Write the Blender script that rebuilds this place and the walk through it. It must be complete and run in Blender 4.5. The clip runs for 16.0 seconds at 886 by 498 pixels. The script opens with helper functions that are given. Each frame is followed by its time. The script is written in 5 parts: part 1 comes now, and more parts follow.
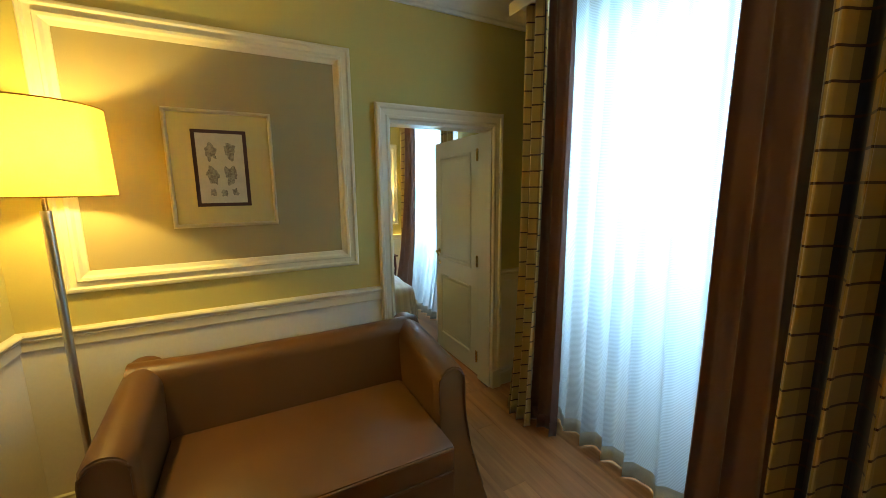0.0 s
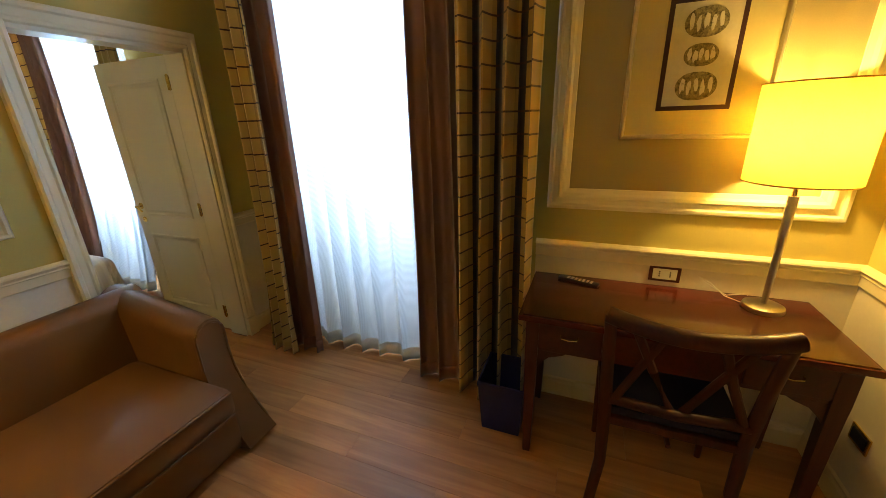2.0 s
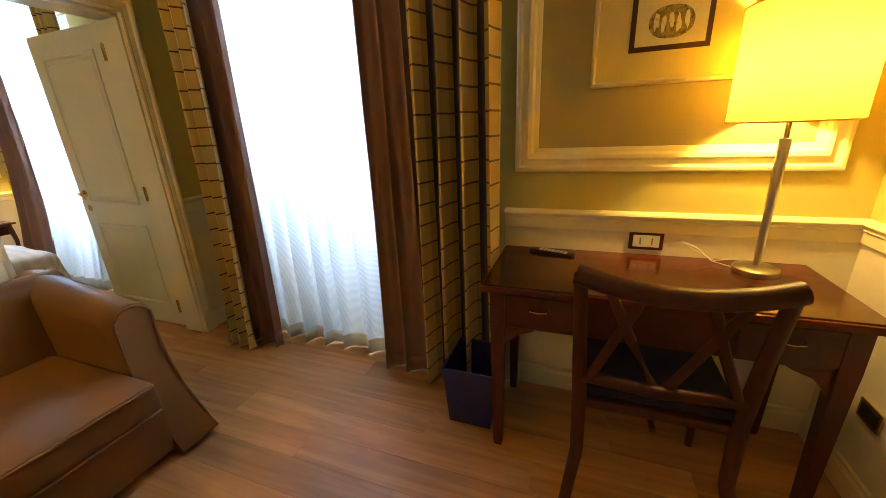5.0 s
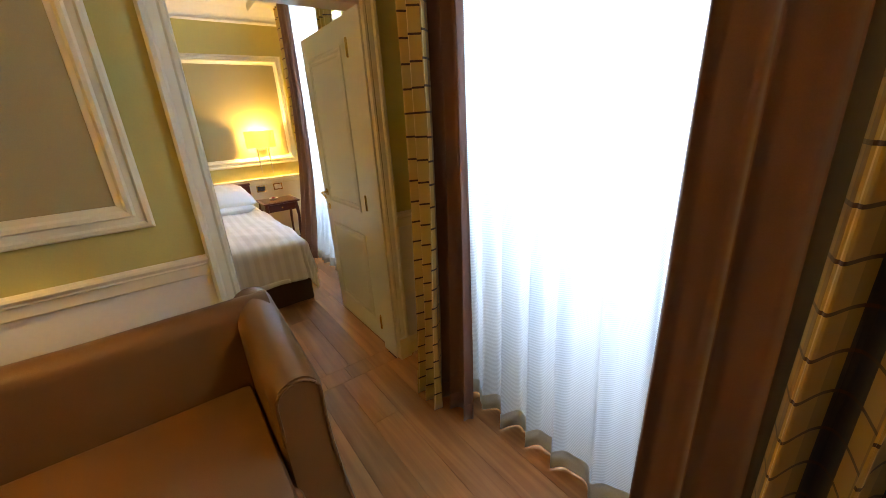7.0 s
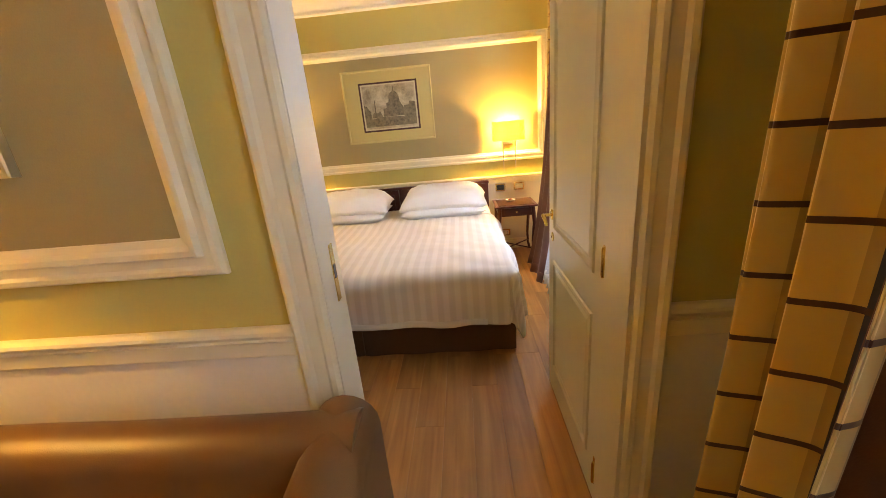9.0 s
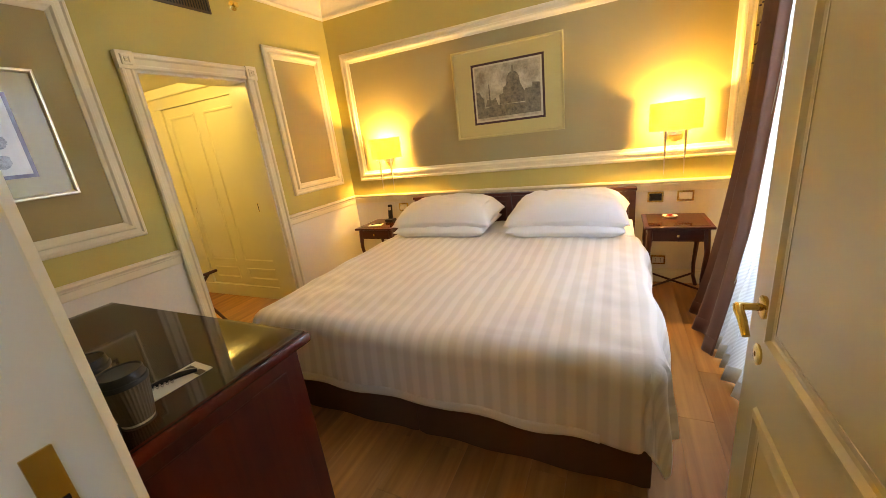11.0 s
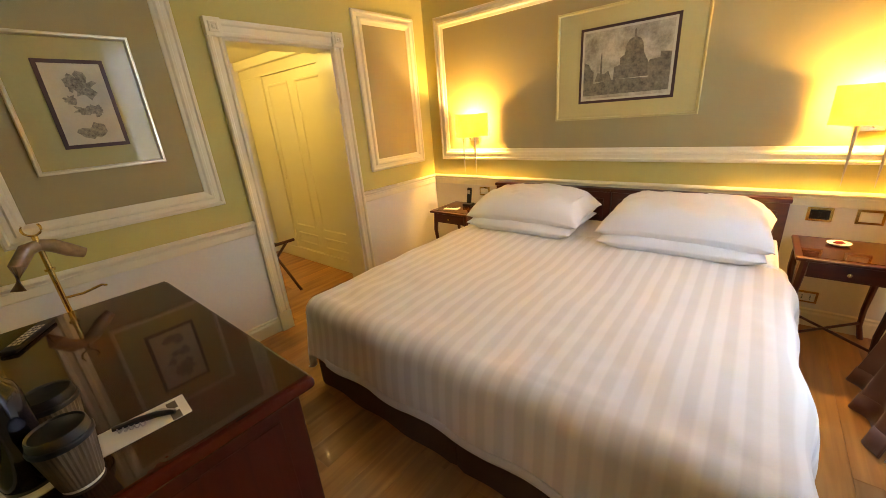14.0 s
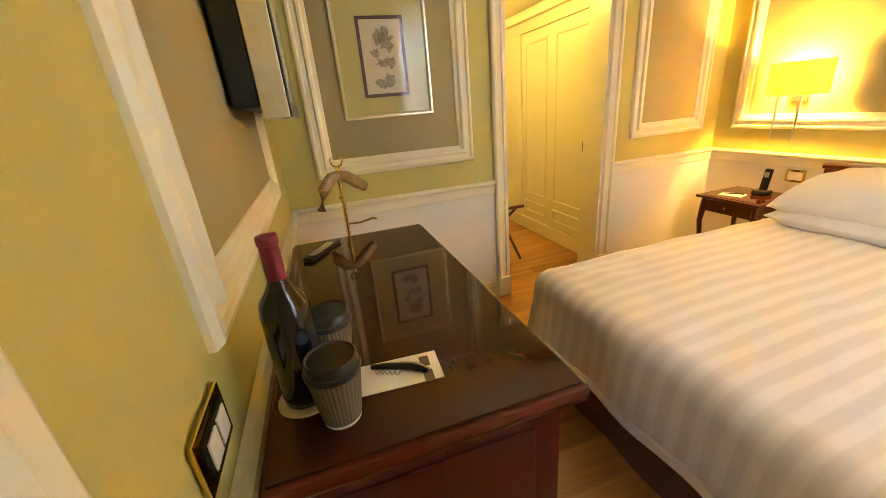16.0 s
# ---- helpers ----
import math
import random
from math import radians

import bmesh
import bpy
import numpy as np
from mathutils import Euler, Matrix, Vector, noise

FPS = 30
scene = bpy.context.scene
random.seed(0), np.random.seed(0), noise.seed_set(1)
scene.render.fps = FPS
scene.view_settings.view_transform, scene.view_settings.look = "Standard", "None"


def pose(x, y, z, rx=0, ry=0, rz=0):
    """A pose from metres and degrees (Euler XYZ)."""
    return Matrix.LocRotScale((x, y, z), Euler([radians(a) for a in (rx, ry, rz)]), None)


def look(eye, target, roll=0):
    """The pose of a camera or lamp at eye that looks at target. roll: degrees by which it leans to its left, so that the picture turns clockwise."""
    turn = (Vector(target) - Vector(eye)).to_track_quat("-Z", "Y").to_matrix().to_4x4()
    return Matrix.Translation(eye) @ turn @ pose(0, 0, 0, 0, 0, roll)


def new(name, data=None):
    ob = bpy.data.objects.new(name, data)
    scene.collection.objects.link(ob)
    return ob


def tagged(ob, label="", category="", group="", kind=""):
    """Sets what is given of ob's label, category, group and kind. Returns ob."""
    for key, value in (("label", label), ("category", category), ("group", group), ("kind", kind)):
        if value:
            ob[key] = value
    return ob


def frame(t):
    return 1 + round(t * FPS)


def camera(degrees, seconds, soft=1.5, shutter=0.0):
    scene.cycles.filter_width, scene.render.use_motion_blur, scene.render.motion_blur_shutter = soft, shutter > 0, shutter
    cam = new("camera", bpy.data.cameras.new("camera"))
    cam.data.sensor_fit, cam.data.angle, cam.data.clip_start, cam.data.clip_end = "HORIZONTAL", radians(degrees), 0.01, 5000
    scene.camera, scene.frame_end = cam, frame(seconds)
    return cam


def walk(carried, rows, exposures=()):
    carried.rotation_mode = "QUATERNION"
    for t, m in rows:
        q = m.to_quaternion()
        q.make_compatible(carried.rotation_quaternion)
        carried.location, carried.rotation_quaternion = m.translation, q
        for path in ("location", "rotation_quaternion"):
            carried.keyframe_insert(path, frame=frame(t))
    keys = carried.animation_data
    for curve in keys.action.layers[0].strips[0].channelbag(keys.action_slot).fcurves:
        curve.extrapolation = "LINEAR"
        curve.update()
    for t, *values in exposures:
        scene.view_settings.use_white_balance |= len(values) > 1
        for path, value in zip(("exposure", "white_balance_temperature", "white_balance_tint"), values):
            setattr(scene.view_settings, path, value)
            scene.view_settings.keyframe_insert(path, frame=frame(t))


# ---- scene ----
cam = camera(100.0, 16.0, soft=0.8)
PATH = [
    (0, (-2.233, -2.330, 1.599), (-1.322, -0.579, 1.280), -0.6),
    (0.5, (-2.336, -2.401, 1.612), (-1.013, -0.948, 1.239), -0.9),
    (1, (-2.377, -2.422, 1.523), (-0.791, -1.268, 1.136), -0.5),
    (1.5, (-2.341, -2.430, 1.516), (-0.631, -1.524, 1.014), -0.8),
    (2, (-2.417, -2.435, 1.580), (-0.667, -1.725, 0.921), -1.8),
    (2.5, (-2.394, -2.493, 1.529), (-0.626, -1.868, 0.833), -2.4),
    (3, (-2.372, -2.554, 1.474), (-0.588, -1.982, 0.775), -2.7),
    (3.2, (-2.359, -2.579, 1.476), (-0.579, -2.017, 0.758), -3.1),
    (5.3, (-2.166, -2.513, 1.344), (-0.399, -1.810, 0.724), -2.2),
    (5.5, (-2.094, -2.495, 1.461), (-0.414, -1.685, 0.739), -3.7),
    (6, (-1.930, -2.367, 1.468), (-0.368, -1.330, 0.772), -4.0),
    (6.5, (-1.753, -2.160, 1.464), (-0.409, -0.853, 0.768), -3.0),
    (7, (-1.553, -1.893, 1.480), (-0.453, -0.362, 0.813), -3.4),
    (7.5, (-1.350, -1.685, 1.472), (-0.521, 0.018, 0.830), -3.2),
    (8, (-1.150, -1.469, 1.464), (-0.660, 0.366, 0.839), -2.6),
    (8.5, (-1.077, -1.154, 1.440), (-0.922, 0.737, 0.806), -2.7),
    (9, (-1.016, -0.878, 1.436), (-1.147, 1.020, 0.820), -5.2),
    (9.5, (-0.949, -0.563, 1.402), (-1.326, 1.312, 0.817), -6.5),
    (10, (-0.943, -0.348, 1.416), (-1.523, 1.469, 0.812), -6.8),
    (10.2, (-0.930, -0.263, 1.425), (-1.592, 1.522, 0.811), -7.0),
    (12.3, (-0.848, 0.146, 1.380), (-1.747, 1.848, 0.838), -6.7),
    (12.5, (-0.889, 0.129, 1.403), (-1.718, 1.851, 0.816), -6.0),
    (13, (-0.880, 0.142, 1.390), (-1.755, 1.844, 0.811), -5.2),
    (13.5, (-0.852, 0.219, 1.433), (-1.863, 1.826, 0.803), -5.0),
    (14, (-0.956, 0.358, 1.473), (-2.173, 1.791, 0.790), -4.7),
    (14.5, (-1.131, 0.404, 1.415), (-2.591, 1.581, 0.721), -5.4),
    (15, (-1.266, 0.404, 1.335), (-2.909, 1.313, 0.646), -5.0),
    (15.5, (-1.283, 0.377, 1.342), (-3.023, 1.055, 0.625), -4.9),
    (16, (-1.285, 0.345, 1.365), (-3.075, 0.887, 0.655), -5.1),
]
EXPOSURE = [(0.0, 0.95, 6500, 4), (0.5, 0.85, 6800, 10), (1.5, 1.08, 7100, 18), (2.5, 1.2, 7200, 22), (3.0, 1.28, 7200, 22), (6.0, 1.6, 7900, 25), (6.5, 1.6, 8000, 26), (7.0, 1.35, 7900, 27), (8.0, 0.5, 7200, 12), (8.5, 1.08, 7800, 22), (9.0, 1.7, 9600, 37), (9.5, 1.75, 9700, 37), (10.0, 1.58, 9700, 36), (12.5, 1.42, 8900, 31), (14.0, 1.42, 9200, 34), (14.5, 1.6, 9500, 36), (15.5, 1.8, 10600, 35), (16.0, 1.95, 10800, 33)]
walk(cam, [(t, look(eye, target, roll)) for t, eye, target, roll in PATH], EXPOSURE)

# ---- world, large lights ----
world = bpy.data.worlds.new("world")
world.use_nodes = True
scene.world = world
wn = world.node_tree
sky = wn.nodes.new("ShaderNodeTexSky")
sky.sky_type, sky.sun_disc = "NISHITA", False
sky.sun_elevation, sky.sun_rotation = radians(40), radians(100)
wn.links.new(sky.outputs[0], wn.nodes["Background"].inputs[0])
wn.nodes["Background"].inputs[1].default_value = 0.07


def area_lamp(name, m, w, h, watts, colour):
    d = bpy.data.lights.new(name, "AREA")
    d.shape, d.size, d.size_y, d.energy, d.color = "RECTANGLE", w, h, watts, colour
    ob = new(name, d)
    ob.matrix_world = m
    return ob


def bulb(name, at, watts, colour, radius=0.035):
    d = bpy.data.lights.new(name, "POINT")
    d.energy, d.color, d.shadow_soft_size = watts, colour, radius
    ob = new(name, d)
    ob.location = at
    return ob


DAY, WARM = (0.44, 0.70, 1.0), (1.0, 0.74, 0.24)
area_lamp("window_light", look((-0.08, -1.09, 1.75), (-2, -1.09, 1.3)), 0.9, 1.5, 27, DAY)
area_lamp("window_light", look((0.2, 2.1, 1.7), (-2, 2.1, 1.2)), 0.85, 1.6, 54, DAY)
bulb("floor_lamp_bulb", (-2.935, -0.32, 1.76), 15, WARM)
bulb("desk_lamp_bulb", (-0.63, -3.15, 1.49), 10.5, WARM)
bulb("sconce_bulb", (-0.487, 3.325, 1.365), 25, WARM, 0.03)
bulb("sconce_bulb", (-3.045, 3.325, 1.365), 25, WARM, 0.03)
bulb("closet_light", (-4.19, 1.83, 2.06), 3.8, (0.92, 0.84, 0.26), 0.03)
# Added unseen lamp that brightens the passage's far end; it has no fitting.
bulb("closet_light", (-4.95, 1.7, 2.06), 2.6, (0.92, 0.84, 0.26), 0.03)

# ---- materials ----


def material(name, colour, rough=0.6, metal=0.0, vary=0.12, grain=40.0, bump=0.15, coarse=2.0, coat=0.0, uv=False, sheen=0.0):
    """A principled surface with fine grain, slow blotches and a relief."""
    m = bpy.data.materials.new(name)
    m.use_nodes = True
    n, l = m.node_tree.nodes, m.node_tree.links
    b = n["Principled BSDF"]
    b.inputs["Roughness"].default_value, b.inputs["Metallic"].default_value = rough, metal
    b.inputs["Coat Weight"].default_value, b.inputs["Coat Roughness"].default_value = coat, 0.04
    b.inputs["Sheen Weight"].default_value = sheen
    tc = n.new("ShaderNodeTexCoord")
    a, c = n.new("ShaderNodeTexNoise"), n.new("ShaderNodeTexNoise")
    a.inputs["Scale"].default_value, c.inputs["Scale"].default_value = grain, coarse
    a.inputs["Detail"].default_value = 4
    for t in (a, c):
        l.new(tc.outputs["UV" if uv else "Object"], t.inputs["Vector"])
    add = n.new("ShaderNodeMath")
    l.new(a.outputs[0], add.inputs[0]), l.new(c.outputs[0], add.inputs[1])
    ramp = n.new("ShaderNodeMapRange")
    ramp.inputs["From Min"].default_value, ramp.inputs["From Max"].default_value = 0.6, 1.4
    ramp.inputs["To Min"].default_value, ramp.inputs["To Max"].default_value = 1 - vary, 1 + vary
    l.new(add.outputs[0], ramp.inputs[0])
    mul = n.new("ShaderNodeVectorMath")
    mul.operation = "SCALE"
    mul.inputs[0].default_value = colour
    l.new(ramp.outputs[0], mul.inputs["Scale"])
    l.new(mul.outputs[0], b.inputs["Base Color"])
    if bump:
        bp = n.new("ShaderNodeBump")
        bp.inputs["Strength"].default_value, bp.inputs["Distance"].default_value = bump, 0.003
        l.new(a.outputs[0], bp.inputs["Height"]), l.new(bp.outputs[0], b.inputs["Normal"])
    return m


def wood(name, dark, light, rough=0.35, axis=1, coat=0.0, scale=1.0, per_piece=0.0, relief=0.03, mottle=0.08):
    """Wood with stretched grain along one axis; per_piece: how much each board differs."""
    m = material(name, light, rough, coat=coat, bump=0.0)
    n, l = m.node_tree.nodes, m.node_tree.links
    b = n["Principled BSDF"]
    tc, mp, t = n.new("ShaderNodeTexCoord"), n.new("ShaderNodeMapping"), n.new("ShaderNodeTexNoise")
    s = [38.0 * scale] * 3
    s[axis] = 2.2 * scale
    mp.inputs["Scale"].default_value = s
    t.inputs["Scale"].default_value, t.inputs["Detail"].default_value, t.inputs["Distortion"].default_value = 1.0, 6, 0.6
    l.new(tc.outputs["Object"], mp.inputs[0]), l.new(mp.outputs[0], t.inputs["Vector"])
    ramp = n.new("ShaderNodeValToRGB")
    ramp.color_ramp.elements[0].position, ramp.color_ramp.elements[1].position = 0.32, 0.7
    ramp.color_ramp.elements[0].color, ramp.color_ramp.elements[1].color = (*dark, 1), (*light, 1)
    info, mr, sc = n.new("ShaderNodeObjectInfo"), n.new("ShaderNodeMapRange"), n.new("ShaderNodeVectorMath")
    mr.inputs["To Min"].default_value, mr.inputs["To Max"].default_value = 1 - per_piece, 1 + per_piece
    off = n.new("ShaderNodeVectorMath")
    off.operation = "SCALE"
    off.inputs[0].default_value = (7.0, 3.0, 11.0)
    l.new(info.outputs["Random"], off.inputs["Scale"])
    l.new(off.outputs[0], mp.inputs["Location"])
    l.new(info.outputs["Random"], mr.inputs[0])
    sc.operation = "SCALE"
    mo, blotch, wide, both = n.new("ShaderNodeMapping"), n.new("ShaderNodeTexNoise"), n.new("ShaderNodeMapRange"), n.new("ShaderNodeMath")
    s2 = [9.0] * 3
    s2[axis] = 3.0
    mo.inputs["Scale"].default_value = s2
    blotch.inputs["Detail"].default_value = 3
    blotch.inputs["Scale"].default_value = 1.0
    l.new(tc.outputs["Object"], mo.inputs[0]), l.new(off.outputs[0], mo.inputs["Location"]), l.new(mo.outputs[0], blotch.inputs["Vector"])
    wide.inputs["From Min"].default_value, wide.inputs["From Max"].default_value = 0.3, 0.7
    wide.inputs["To Min"].default_value, wide.inputs["To Max"].default_value = 1 - mottle, 1 + mottle
    both.operation = "MULTIPLY"
    l.new(blotch.outputs[0], wide.inputs[0]), l.new(wide.outputs[0], both.inputs[0]), l.new(mr.outputs[0], both.inputs[1])
    l.new(t.outputs[0], ramp.inputs[0]), l.new(ramp.outputs[0], sc.inputs[0]), l.new(both.outputs[0], sc.inputs["Scale"])
    l.new(sc.outputs[0], b.inputs["Base Color"])
    bp = n.new("ShaderNodeBump")
    bp.inputs["Strength"].default_value, bp.inputs["Distance"].default_value = relief, 0.002
    l.new(t.outputs[0], bp.inputs["Height"]), l.new(bp.outputs[0], b.inputs["Normal"])
    return m


def plaid(name):
    """Satin cloth with gold and dark upright stripes and thin dark bars across, by the cloth's own metres. The dark
    stripe, widened, also paints fold shade; the pale one a crest highlight.
    """
    m = material(name, (0.3, 0.22, 0.08), 0.38, sheen=0.3)
    n, l = m.node_tree.nodes, m.node_tree.links
    tc, sx = n.new("ShaderNodeTexCoord"), n.new("ShaderNodeSeparateXYZ")
    l.new(tc.outputs["UV"], sx.inputs[0])

    def saw(out, period):
        d = n.new("ShaderNodeMath")
        d.operation = "DIVIDE"
        d.inputs[1].default_value = period
        f = n.new("ShaderNodeMath")
        f.operation = "FRACT"
        l.new(out, d.inputs[0]), l.new(d.outputs[0], f.inputs[0])
        return f.outputs[0]

    r = n.new("ShaderNodeValToRGB")
    r.color_ramp.interpolation = "CONSTANT"
    stops = [(0.0, (0.60, 0.42, 0.14)), (0.30, (0.82, 0.66, 0.34)), (0.37, (0.62, 0.43, 0.14)), (0.52, (0.34, 0.21, 0.075)), (0.62, (0.54, 0.36, 0.11)), (0.75, (0.016, 0.013, 0.034)), (0.92, (0.42, 0.28, 0.09))]
    for i, (p, c) in enumerate(stops):
        e = r.color_ramp.elements[i] if i < 2 else r.color_ramp.elements.new(p)
        e.position, e.color = p, (*c, 1)
    l.new(saw(sx.outputs[0], 0.21), r.inputs[0])
    lt = n.new("ShaderNodeMath")
    lt.operation = "LESS_THAN"
    lt.inputs[1].default_value = 0.085
    l.new(saw(sx.outputs[1], 0.10), lt.inputs[0])
    mix = n.new("ShaderNodeMix")
    mix.data_type = "RGBA"
    mix.inputs["B"].default_value = (0.055, 0.016, 0.012, 1)
    l.new(lt.outputs[0], mix.inputs["Factor"]), l.new(r.outputs[0], mix.inputs["A"])
    l.new(mix.outputs["Result"], n["Principled BSDF"].inputs["Base Color"])
    return m


def sheer_cloth(name):
    m = bpy.data.materials.new(name)
    m.use_nodes = True
    n, l = m.node_tree.nodes, m.node_tree.links
    n.remove(n["Principled BSDF"])
    tc, w = n.new("ShaderNodeTexCoord"), n.new("ShaderNodeTexWave")
    w.bands_direction = "Y"
    w.inputs["Scale"].default_value, w.inputs["Distortion"].default_value = 40.0, 0.04
    l.new(tc.outputs["UV"], w.inputs["Vector"])
    tr, df, tp = n.new("ShaderNodeBsdfTranslucent"), n.new("ShaderNodeBsdfDiffuse"), n.new("ShaderNodeBsdfTransparent")
    tr.inputs[0].default_value, df.inputs[0].default_value = (0.78, 0.86, 0.92, 1), (0.86, 0.86, 0.84, 1)
    a, b = n.new("ShaderNodeMixShader"), n.new("ShaderNodeMixShader")
    a.inputs[0].default_value = 0.35
    mr = n.new("ShaderNodeMapRange")
    mr.inputs["To Min"].default_value, mr.inputs["To Max"].default_value = 0.72, 1.0
    l.new(w.outputs[0], mr.inputs[0]), l.new(mr.outputs[0], b.inputs[0])
    l.new(tr.outputs[0], a.inputs[1]), l.new(df.outputs[0], a.inputs[2])
    l.new(tp.outputs[0], b.inputs[1]), l.new(a.outputs[0], b.inputs[2])
    l.new(b.outputs[0], n["Material Output"].inputs[0])
    return m


def shade_cloth(name, colour):
    m = bpy.data.materials.new(name)
    m.use_nodes = True
    n, l = m.node_tree.nodes, m.node_tree.links
    n.remove(n["Principled BSDF"])
    tr, df, a = n.new("ShaderNodeBsdfTranslucent"), n.new("ShaderNodeBsdfDiffuse"), n.new("ShaderNodeMixShader")
    tc, t, mr, sc = n.new("ShaderNodeTexCoord"), n.new("ShaderNodeTexNoise"), n.new("ShaderNodeMapRange"), n.new("ShaderNodeVectorMath")
    t.inputs["Scale"].default_value = 160
    l.new(tc.outputs["Object"], t.inputs["Vector"])
    mr.inputs["To Min"].default_value, mr.inputs["To Max"].default_value = 0.9, 1.1
    sc.operation = "SCALE"
    sc.inputs[0].default_value = colour
    l.new(t.outputs[0], mr.inputs[0]), l.new(mr.outputs[0], sc.inputs["Scale"])
    l.new(sc.outputs[0], tr.inputs[0]), l.new(sc.outputs[0], df.inputs[0])
    a.inputs[0].default_value = 0.45
    l.new(tr.outputs[0], a.inputs[1]), l.new(df.outputs[0], a.inputs[2])
    l.new(a.outputs[0], n["Material Output"].inputs[0])
    return m


def striped_linen(name):
    """White bed linen with woven satin stripes along the bed."""
    m = material(name, (0.8, 0.78, 0.75), 0.7, grain=90, bump=0.1, vary=0.03)
    n, l = m.node_tree.nodes, m.node_tree.links
    b = n["Principled BSDF"]
    tc, sx, d, f, r = n.new("ShaderNodeTexCoord"), n.new("ShaderNodeSeparateXYZ"), n.new("ShaderNodeMath"), n.new("ShaderNodeMath"), n.new("ShaderNodeValToRGB")
    l.new(tc.outputs["UV"], sx.inputs[0])
    d.operation, f.operation = "DIVIDE", "FRACT"
    d.inputs[1].default_value = 0.075
    l.new(sx.outputs[0], d.inputs[0]), l.new(d.outputs[0], f.inputs[0]), l.new(f.outputs[0], r.inputs[0])
    e = r.color_ramp.elements
    e[0].position, e[1].position = 0.40, 0.54
    e[0].color, e[1].color = (0.775, 0.72, 0.665, 1), (0.86, 0.81, 0.76, 1)
    x = e.new(0.90)
    x.color = (0.86, 0.81, 0.76, 1)
    y = e.new(1.0)
    y.color = (0.775, 0.72, 0.665, 1)
    l.new(r.outputs[0], b.inputs["Base Color"])
    mr = n.new("ShaderNodeMapRange")
    mr.inputs["To Min"].default_value, mr.inputs["To Max"].default_value = 0.45, 0.75
    l.new(r.outputs[0], mr.inputs[0]), l.new(mr.outputs[0], b.inputs["Roughness"])
    return m


def glass_mat(name):
    m = bpy.data.materials.new(name)
    m.use_nodes = True
    b = m.node_tree.nodes["Principled BSDF"]
    b.inputs["Roughness"].default_value, b.inputs["Transmission Weight"].default_value, b.inputs["IOR"].default_value = 0.02, 1.0, 1.45
    return m


def engraving(name, paper, ink, scale, low, high):
    """Printed paper: ink that thickens with a slow and a fine noise."""
    m = material(name, paper, 0.7, coat=0.8)
    n, l = m.node_tree.nodes, m.node_tree.links
    tc, t, r = n.new("ShaderNodeTexCoord"), n.new("ShaderNodeTexNoise"), n.new("ShaderNodeValToRGB")
    t.inputs["Scale"].default_value, t.inputs["Detail"].default_value, t.inputs["Roughness"].default_value = scale, 10, 0.75
    l.new(tc.outputs["Object"], t.inputs["Vector"]), l.new(t.outputs[0], r.inputs[0])
    e = r.color_ramp.elements
    e[0].position, e[1].position, e[0].color, e[1].color = low, high, (*ink, 1), (*paper, 1)
    l.new(r.outputs[0], n["Principled BSDF"].inputs["Base Color"])
    return m


WALL = material("yellow_wall_paint", (0.53, 0.445, 0.135), 0.75, vary=0.03, grain=120, bump=0.08, coarse=0.8)
FABRIC = material("taupe_wall_fabric", (0.37, 0.295, 0.135), 0.85, vary=0.05, grain=240, bump=0.2, coarse=1.2)
TRIM = material("cream_trim_paint", (0.77, 0.69, 0.47), 0.4, vary=0.012, grain=9, bump=0.0, coarse=1.5)
DADO = material("offwhite_dado_paint", (0.74, 0.68, 0.55), 0.55, vary=0.04, grain=60, bump=0.05, coarse=0.9)
CEIL = material("white_ceiling_paint", (0.78, 0.73, 0.6), 0.8, vary=0.03, bump=0.04)
DOORP = material("cream_door_paint", (0.72, 0.66, 0.50), 0.32, vary=0.015, grain=12, bump=0.015)
OAK = wood("oak_floor", (0.335, 0.135, 0.040), (0.51, 0.240, 0.080), 0.46, 1, per_piece=0.22, relief=0.06, coat=0.05, scale=0.55, mottle=0.12)
CHERRY = wood("dark_cherry_wood", (0.055, 0.006, 0.003), (0.085, 0.011, 0.005), 0.3, 0, coat=0.3)
CHERRY_Z = wood("dark_cherry_wood_upright", (0.058, 0.006, 0.003), (0.09, 0.0115, 0.005), 0.36, 2, coat=0.2)
CHAIRW = wood("chair_wood", (0.048, 0.006, 0.002), (0.085, 0.012, 0.004), 0.48, 2, coat=0.08)
LEATHER = material("bronze_leatherette", (0.158, 0.066, 0.020), 0.36, vary=0.14, grain=320, bump=0.25, coarse=3.0)
BROWN = material("mauve_brown_drape", (0.215, 0.102, 0.072), 0.8, vary=0.1, grain=300, bump=0.2, sheen=0.3)
PLAID = plaid("striped_drape")
SHEER = sheer_cloth("sheer_voile")
VOILE = shade_cloth("turned_voile_hem", (0.84, 0.82, 0.76))
SHADE = shade_cloth("cream_lampshade", (0.86, 0.74, 0.36))
STEEL = material("brushed_steel", (0.55, 0.5, 0.42), 0.3, 1.0, vary=0.08, grain=200, bump=0.05)
BRASS = material("polished_brass", (0.72, 0.50, 0.16), 0.22, 1.0, vary=0.06, bump=0.02)
BLACK = material("black_plastic", (0.006, 0.0055, 0.0055), 0.38, vary=0.2, bump=0.08)
NAVY = material("navy_leather", (0.008, 0.011, 0.12), 0.5, vary=0.15, grain=150, bump=0.2)
LINEN = material("white_linen", (0.82, 0.80, 0.78), 0.75, vary=0.03, grain=160, bump=0.12, coarse=3)
DUVET = striped_linen("striped_duvet_linen")
SKIRT = material("brown_bed_skirt", (0.12, 0.054, 0.025), 0.85, vary=0.1, grain=200, bump=0.2)
